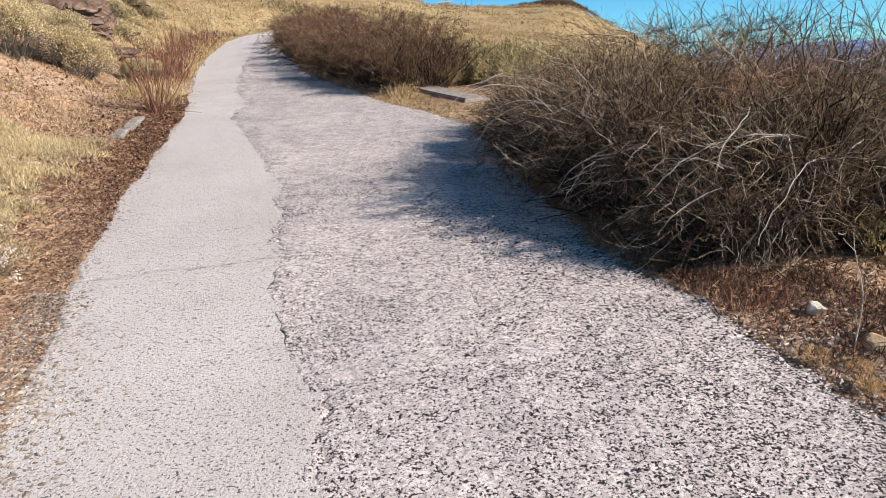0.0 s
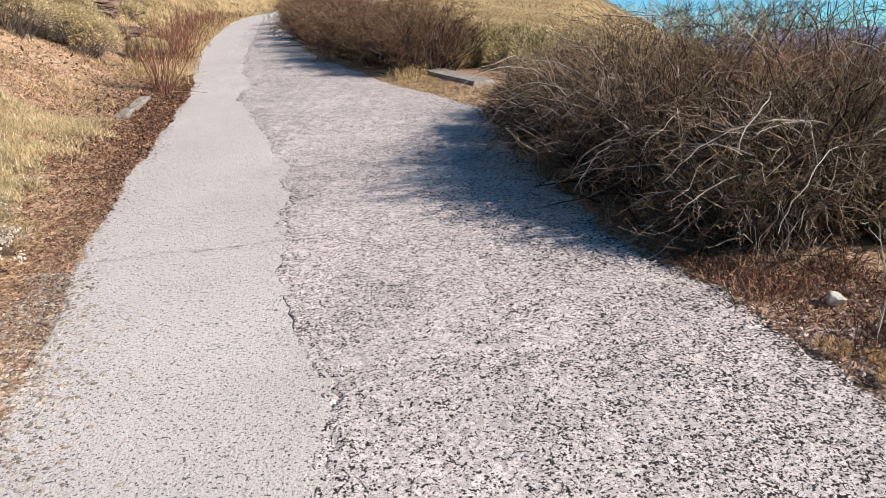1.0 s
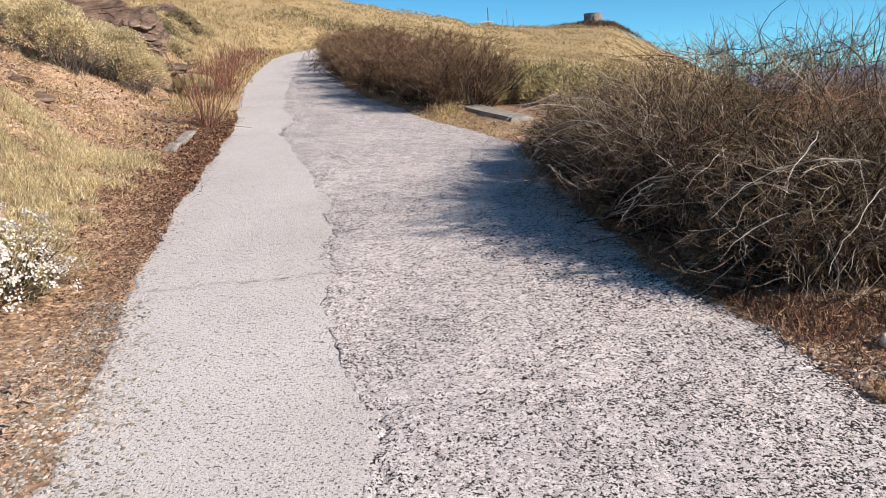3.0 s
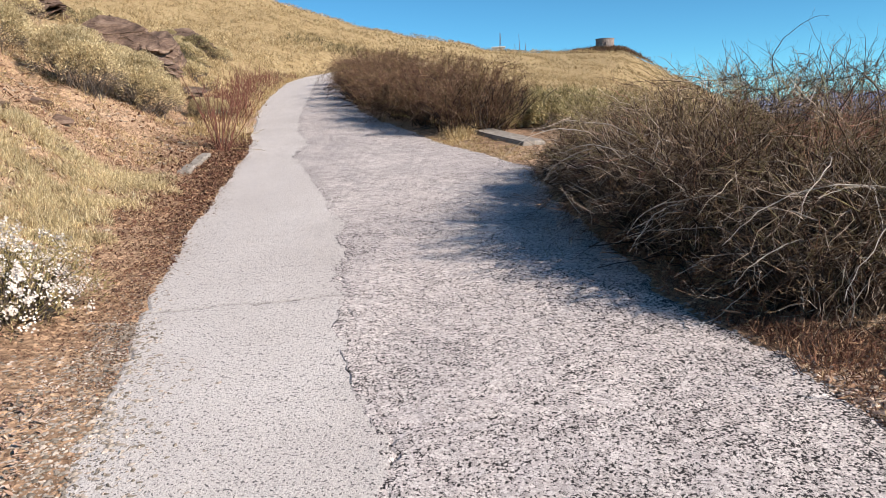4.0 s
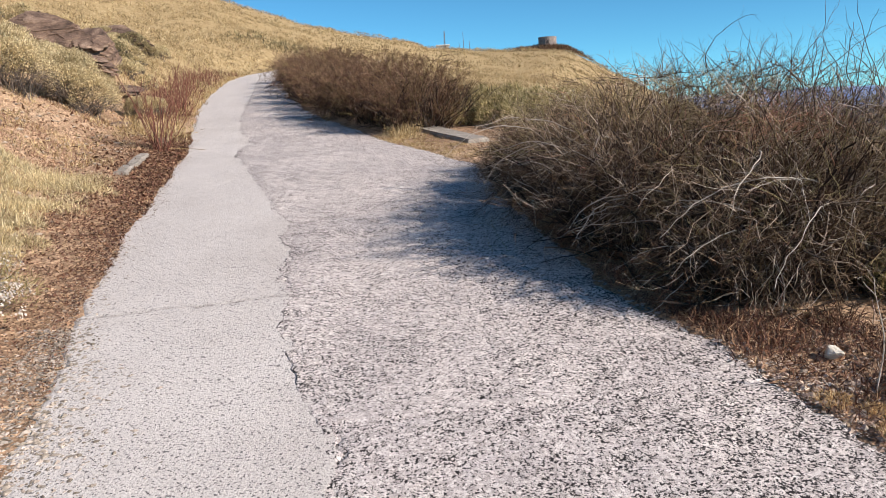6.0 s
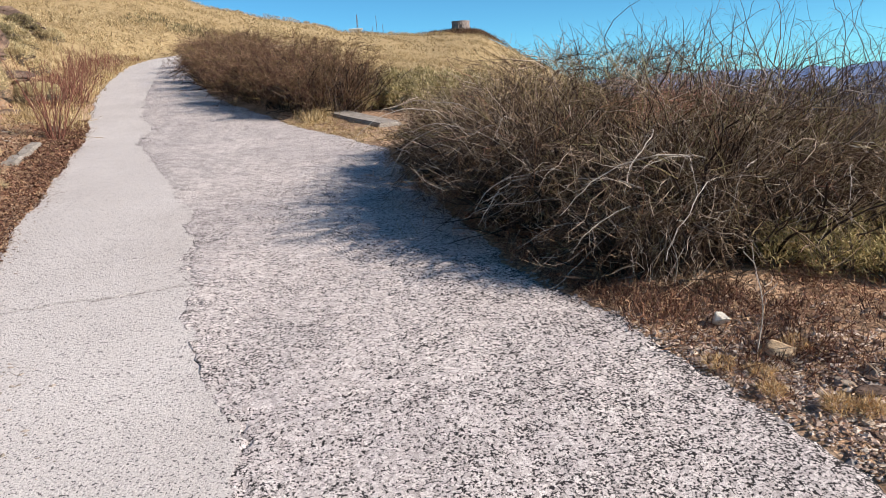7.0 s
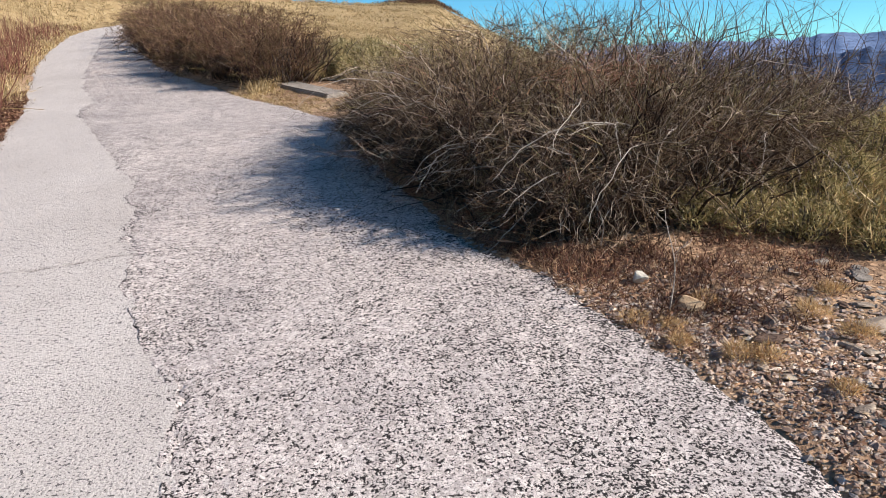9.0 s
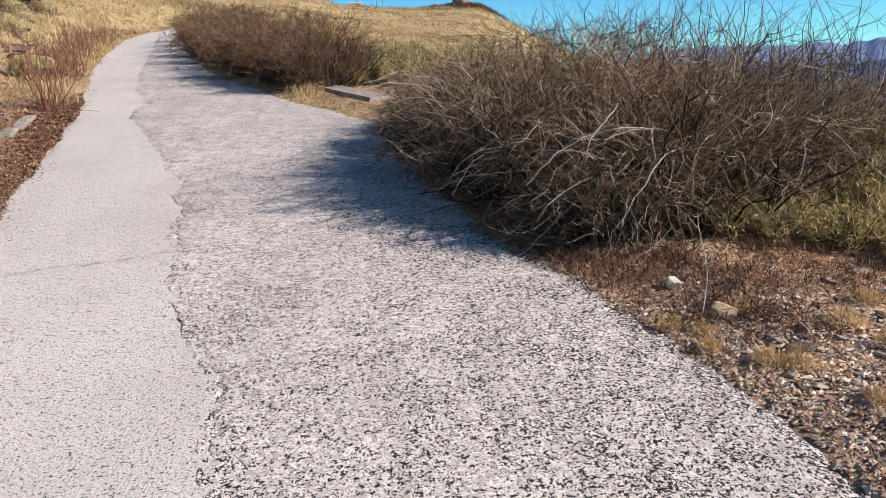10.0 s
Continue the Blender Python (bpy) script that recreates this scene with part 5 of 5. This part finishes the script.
# ---------------------------------------------------------------- the gap between the thickets
def platform():
    """A low concrete slab, its edge a small step above the road."""
    bm = bmesh.new()
    pts = [(-0.54, 11.5), (0.27, 9.82), (0.58, 9.98), (-0.22, 11.66)]
    top, low = [], []
    for x, y in pts:
        z = ground_at(x, y)
        top.append(bm.verts.new((x, y, max(SLOPE * y, z) + 0.06)))
        low.append(bm.verts.new((x, y, z - 0.2)))
    bm.faces.new(top)
    for k in range(4):
        bm.faces.new((top[k], low[k], low[(k + 1) % 4], top[(k + 1) % 4]))
    bmesh.ops.recalc_face_normals(bm, faces=bm.faces[:])
    bmesh.ops.bevel(bm, geom=[e for e in bm.edges if e.verts[0] in top and e.verts[1] in top], offset=0.02, segments=2, affect="EDGES")
    bmesh.ops.subdivide_edges(bm, edges=bm.edges[:], cuts=5, use_grid_fill=True)
    for v in bm.verts:
        v.co += Vector((noise.noise(v.co * 4), noise.noise(v.co * 4 + Vector((9, 0, 0))), noise.noise(v.co * 3) * 0.6)) * 0.018
    tagged(new("concrete_platform", bm_mesh("concrete_platform", bm, CONCRETE)), "low weathered concrete platform beside the road", "platform")


platform()
rng = np.random.default_rng(91)
for i, (x, y, r, h) in enumerate([(0.2, 12.2, 0.4, 0.45), (0.85, 12.1, 0.5, 0.6), (1.35, 11.6, 0.5, 0.6), (1.1, 13.4, 0.6, 0.7), (1.9, 12.6, 0.6, 0.7), (0.5, 13.6, 0.5, 0.6), (1.75, 10.9, 0.45, 0.55)]):
    tuft(x, y, r, h * 0.82, 6000, 120 + i, "leafy_shrub", SAGE, "olive-green leafy shrub behind the concrete platform", "shrub", "leafy shrubs in the gap", width=0.016, stems=30, blade=0.15, dome=0.7, loose=0.6, simple=True)
n = 36
xs, ys = rng.normal(-0.72, 0.16, n), rng.normal(11.15, 0.2, n)
scatter_blades("dry_grass", xs, ys, rng.uniform(0.1, 0.24, n), 40, 0.006, STRAW, "pale dry grass at the foot of the hedge", "grass", 92, 0.8)
n = 260
gy = rng.uniform(8.9, 11.4, n)
xs = right_edge(gy) + rng.uniform(-0.15, 0.6, n)
scatter_blades("dry_grass", xs, gy * CS, rng.uniform(0.03, 0.09, n), 30, 0.005, STRAW, "thin trodden straw grass at the road edge", "grass", 93, 1.4)
n = 1600
gy = rng.uniform(7.5, 12, n)
xs = right_edge(gy) + rng.uniform(-0.15, 0.9, n)
flakes("leaf_litter", xs, gy * CS, rng.uniform(0.008, 0.02, n), LITTER, "brown litter on the bare earth of the gap", "leaf litter", 94)
# tan grass beyond the gap
n = 700
ys = rng.uniform(13, 32, n)
xs = -0.5 + rng.uniform(0, 1, n) * (4 + 0.35 * ys) - 0.12 * (ys - 13)
off = xs - np.interp(ys / CS, RIGHT_Y, RIGHT_X)
scatter_blades("slope_grass", xs[off > 2.2], ys[off > 2.2], rng.uniform(0.25, 0.6, int((off > 2.2).sum())), 34, 0.025, STRAW, "tall golden grass on the slope beyond the thickets", "grass", 95, 0.9)


# ---------------------------------------------------------------- the near right verge
def right_verge():
    rng = np.random.default_rng(31)
    # russet dried weeds along the thicket's foot
    n = 900
    gy = np.where(np.arange(n) < 620, rng.uniform(2.3, 5.2, n), rng.uniform(5.2, 8.3, n))
    xs = right_edge(gy) + np.abs(rng.normal(0.02, 0.30, n)) + 0.02
    tall = 0.35 + 1.1 * steps(wavy(xs, gy, 0.16, 2.0) + rng.normal(0, 0.3, n), -0.3, 0.5)
    scatter_blades("dried_weeds", xs, gy * CS, tall * rng.uniform(0.04, 0.11, n), 50, 0.0036, DEADLEAF, "low russet dried weeds at the thicket's foot", "weeds", 33, 1.2, 0.0, False, 0.8)
    n = 12000
    gy = rng.uniform(0.6, 5.4, n)
    xs = right_edge(gy) + np.abs(rng.normal(0.25, 0.55, n)) - 0.05
    flakes("leaf_litter", xs, gy * CS, rng.uniform(0.005, 0.014, n), LITTER, "reddish leaf litter on the dry verge", "leaf litter", 34)
    n = 8000
    gy = rng.uniform(0.6, 3.2, n)
    xs = right_edge(gy) + np.abs(rng.normal(0.1, 0.55, n)) - 0.08
    pebbles("verge_gravel", xs, gy * CS, rng.uniform(0.003, 0.012, n) * (1 + (rng.uniform(0, 1, n) > 0.93)), RUBBLE, "pinkish tan gravel on the dry verge", 35)
    n = 2200
    gy = rng.uniform(0.7, 2.75, n)
    xs = right_edge(gy) + np.abs(rng.normal(0.3, 0.5, n))
    pebbles("verge_rubble", xs, gy * CS, rng.uniform(0.010, 0.026, n), RUBBLE, "pinkish tan stone rubble on the verge", 39)
    n = 420
    gy = rng.uniform(0.8, 4.2, n)
    xs = right_edge(gy) + rng.normal(0.02, 0.06, n)
    pebbles("broken_edge", xs, gy * CS, rng.uniform(0.010, 0.030, n), CHIPS, "grey lumps broken off the road edge", 40, SLOPE * gy * CS - 0.012)
    for i in range(110):
        y = rng.uniform(0.9, 2.9)
        x = float(right_edge(np.array([y]))[0]) + rng.uniform(0.1, 1.5)
        s = rng.uniform(0.022, 0.06)
        mat = STONE if i % 3 else OUTCROP
        place_stone("verge_stone", x, y * CS, (s, s * 0.62, s * 0.3), 200 + i, mat, "small angular stone on the dry verge" if i % 3 else "small reddish-brown angular stone on the verge", group="loose stones on the verge", turn=rng.uniform(0, 360), tilt=rng.uniform(-12, 12), cuts=2)
    n = 520
    xs, ys = rng.uniform(1.5, 3.0, n), rng.uniform(2.55, 3.4, n)
    tall = 0.3 + 1.1 * steps(wavy(xs, ys, 0.16, 4.0) + rng.normal(0, 0.3, n), -0.2, 0.6)
    scatter_blades("dried_weeds", xs, ys, tall * rng.uniform(0.04, 0.11, n), 40, 0.0036, DEADLEAF, "russet dried weeds on the stony verge", "weeds", 37, 1.5, 0.0, False, 0.9)
    n = 70
    xs, ys = rng.uniform(1.5, 3.2, n), rng.uniform(1.4, 2.6, n)
    scatter_blades("dried_weeds", xs, ys, rng.uniform(0.02, 0.06, n), 24, 0.004, STRAW, "sparse dry straw between the stones", "weeds", 38, 1.5, 0.0, False, 0.9)
    # straw tufts
    for i, (x, y, r, h) in enumerate([(1.56, 2.3, 0.09, 0.09), (1.72, 2.13, 0.10, 0.12), (1.82, 2.08, 0.10, 0.12), (2.20, 2.34, 0.13, 0.14), (2.27, 2.14, 0.12, 0.12), (1.47, 2.55, 0.12, 0.08), (1.60, 2.45, 0.10, 0.08), (1.95, 1.80, 0.09, 0.08), (2.45, 2.55, 0.11, 0.12), (1.85, 2.62, 0.10, 0.08)]):
        tuft(x, y * CS, r * 0.55, h * 0.6, 420, 240 + i, "straw_tuft", TUFT, "small tuft of dry straw-coloured grass", "grass", "straw tufts on the verge", width=0.0022, blade=0.55, dome=0.6, upright=0.45, loose=0.45)
    # leafy weeds at the end of the thicket
    for i, (x, y, r, h) in enumerate([(2.38, 3.62, 0.20, 0.24), (2.62, 3.46, 0.20, 0.22), (2.85, 3.3, 0.20, 0.22), (2.75, 3.75, 0.24, 0.32), (3.05, 3.5, 0.24, 0.28), (3.3, 3.2, 0.24, 0.24), (3.35, 3.7, 0.28, 0.42), (3.75, 3.95, 0.34, 0.55), (3.12, 2.98, 0.18, 0.18), (3.5, 2.95, 0.22, 0.2), (3.8, 3.4, 0.3, 0.3), (4.25, 4.1, 0.4, 0.6)]):
        tuft(x, y * CS, r, h, 2300, 260 + i, "leafy_weed", GREEN, "olive-yellow leafy weed at the thicket's foot", "weed", "leafy weeds at the thicket's end", width=0.0065, stems=40, blade=0.17, dome=0.6, loose=0.75, level0=0.0)
    # grey flat stones in the shade under the weeds
    for i in range(9):
        s = rng.uniform(0.05, 0.1)
        place_stone("grey_stone", 2.62 + 0.06 * i + rng.normal(0, 0.05), 2.80 - 0.06 * i + rng.normal(0, 0.06), (s, s * 0.6, s * 0.22), 500 + i, CONCRETE, "flat grey stone in the shade of the weeds", group="grey stones under the weeds", turn=rng.uniform(0, 360), tilt=rng.uniform(-8, 8), cuts=2)
    n = 90
    xs, ys = rng.uniform(3.0, 4.6, n), rng.uniform(2.9, 3.9, n)
    scatter_blades("rank_grass", xs, ys, rng.uniform(0.25, 0.5, n), 20, 0.006, STRAW, "tall dry grass among the leafy weeds", "grass", 36, 0.6)


TANSTONE = rock_material("tan split stone", (0.36, 0.25, 0.15), (0.52, 0.38, 0.24), (0.64, 0.50, 0.34), 6)
right_verge()
place_stone("white_stone", 1.67, 2.91, (0.05, 0.032, 0.05), 302, rock_material("chalky stone", (0.6, 0.56, 0.47), (0.7, 0.66, 0.56), (0.78, 0.74, 0.66), 8), "pale cream angular stone among russet weeds", turn=120, tilt=18, sink=0.1)
place_stone("tan_rock", 1.76, 2.60, (0.085, 0.06, 0.06), 307, TANSTONE, "tan split rock lying on the verge", turn=-30, tilt=16, sink=0.2)
place_stone("brown_slab", 1.90, 2.19, (0.13, 0.045, 0.022), 303, OUTCROP, "narrow red-brown slab on the gravel verge", turn=-22, tilt=5, sink=0.2)
place_stone("brown_slab", 2.40, 2.17, (0.12, 0.08, 0.04), 304, STONE, "weathered tan slab on the gravel verge", turn=30, tilt=6, sink=0.2)


def sapling(x, y, high, seed, label):
    """A thin bare upright stem with a few side shoots."""
    rng = np.random.default_rng(seed)
    base = thing("bare_sapling", x, y * CS, ground_at(x, y * CS), label, "sapling")
    s = np.linspace(0, 1, 10)
    p = np.stack([0.03 * np.sin(5 * s), 0.02 * np.sin(7 * s), high * s - 0.02], -1)[None]
    part("stem", mesh_data("stem", *split(tubes(p, 0.004 * (1 - 0.7 * s)[None], 5), PALE)), base)
    n = 7
    roots, ways = along(p, np.zeros(n, int), rng.uniform(0.2, 0.95, n))
    ways = ways + rng.normal(0, 0.4, (n, 3))
    ways /= np.linalg.norm(ways, axis=1, keepdims=True)
    b = grow(rng, roots, ways, rng.uniform(0.03, 0.11, n), 5, 0.15, 0.02, 0.15)
    single_canes("shoot", b, np.full((n, 5), 0.0016), PALE, base, 3)


sapling(1.65, 2.58, 0.52, 5, "thin pale bare sapling before the thicket")
sapling(1.64, 3.40, 0.36, 6, "thin pale bare sapling before the thicket")


# ---------------------------------------------------------------- on the ridge
def mast(x, y, high, lattice, label):
    base = thing("radio_mast", x, y, ground_at(x, y) - 0.3, label, "mast", "masts on the ridge")
    if lattice:
        for dx, dy in ((-0.18, -0.1), (0.18, -0.1), (0, 0.2)):
            p = np.array([[[dx, dy, 0], [dx * 0.5, dy * 0.5, high * 0.6], [dx * 0.2, dy * 0.2, high]]])
            part("leg", mesh_data("leg", *split(tubes(p, np.full((1, 3), 0.035), 4), GREYSTEM)), base)
        for k in range(7):
            z, w = high * (0.1 + 0.12 * k), 0.2 * (1 - 0.09 * k)
            p = np.array([[[-w, -0.1, z], [w, -0.1, z + 0.02], [w * 1.01, -0.1, z + 0.03]]])
            part("rung", mesh_data("rung", *split(tubes(p, np.full((1, 3), 0.035), 4), GREYSTEM)), base)
    else:
        p = np.array([[[0, 0, 0], [0.02, 0, high * 0.5], [-0.06, 0, high]]])
        part("pole", mesh_data("pole", *split(tubes(p, np.array([[0.06, 0.05, 0.035]]), 5), GREYSTEM)), base)
    return base


mast(0.35, 135.5, 3.6, True, "thin lattice radio mast on the ridge")
mast(3.95, 139.5, 3.6, False, "thin radio pole on the ridge")
mast(5.1, 139.5, 2.2, False, "short thin pole on the ridge")
mast(3.15, 139.5, 1.7, False, "short thin pole on the ridge")


def hut(x, y, w, d, h, label):
    """A small flat-roofed building with a projecting roof slab and two windows."""
    base = thing("flat_roofed_hut", x, y, ground_at(x, y) - 0.85, label, "building")
    white = rock_material("white render", (0.62, 0.60, 0.57), (0.72, 0.70, 0.67), (0.78, 0.76, 0.74), 1)
    for name, size, at, mat in (("wall", (w, d, h), (0, 0, h / 2), white), ("roof", (w + 0.5, d + 0.5, 0.16), (0, 0, h + 0.08), white),
                                ("window", (w * 0.2, 0.08, h * 0.3), (-w * 0.25, -d / 2 - 0.01, h * 0.62), GREYSTEM), ("window", (w * 0.2, 0.08, h * 0.3), (w * 0.25, -d / 2 - 0.01, h * 0.62), GREYSTEM)):
        bm = bmesh.new()
        bmesh.ops.create_cube(bm, size=1, matrix=Matrix.Translation(at) @ Matrix.Diagonal((*size, 1)))
        bmesh.ops.bevel(bm, geom=bm.edges[:], offset=0.02, segments=1, affect="EDGES")
        part(name, bm_mesh(name, bm, mat), base)


hut(0.0, 136.5, 2.1, 2.0, 1.4, "small white flat-roofed building on the ridge")
rng = np.random.default_rng(77)
n = 620
xs, ys = 21.3 + rng.normal(0, 3.2, n), 147.0 + rng.normal(0, 1.3, n)
scatter_blades("ridge_scrub", xs, ys, rng.uniform(0.6, 1.4, n), 26, 0.08, RUSSET, "dark brown scrub round the foot of the tower", "scrub", 78, 0.9)
n = 90
xs, ys = np.concatenate([10 + rng.normal(0, 1.2, n // 2), -12.5 + rng.normal(0, 2.6, n // 2)]), np.concatenate([142 + rng.normal(0, 1, n // 2), 54 + rng.normal(0, 3.2, n // 2)])
scatter_blades("ridge_scrub", xs, ys, rng.uniform(0.35, 0.7, n), 26, 0.06, DARKLEAF, "dark grey-green scrub in hollows of the hillside", "scrub", 79, 0.9)
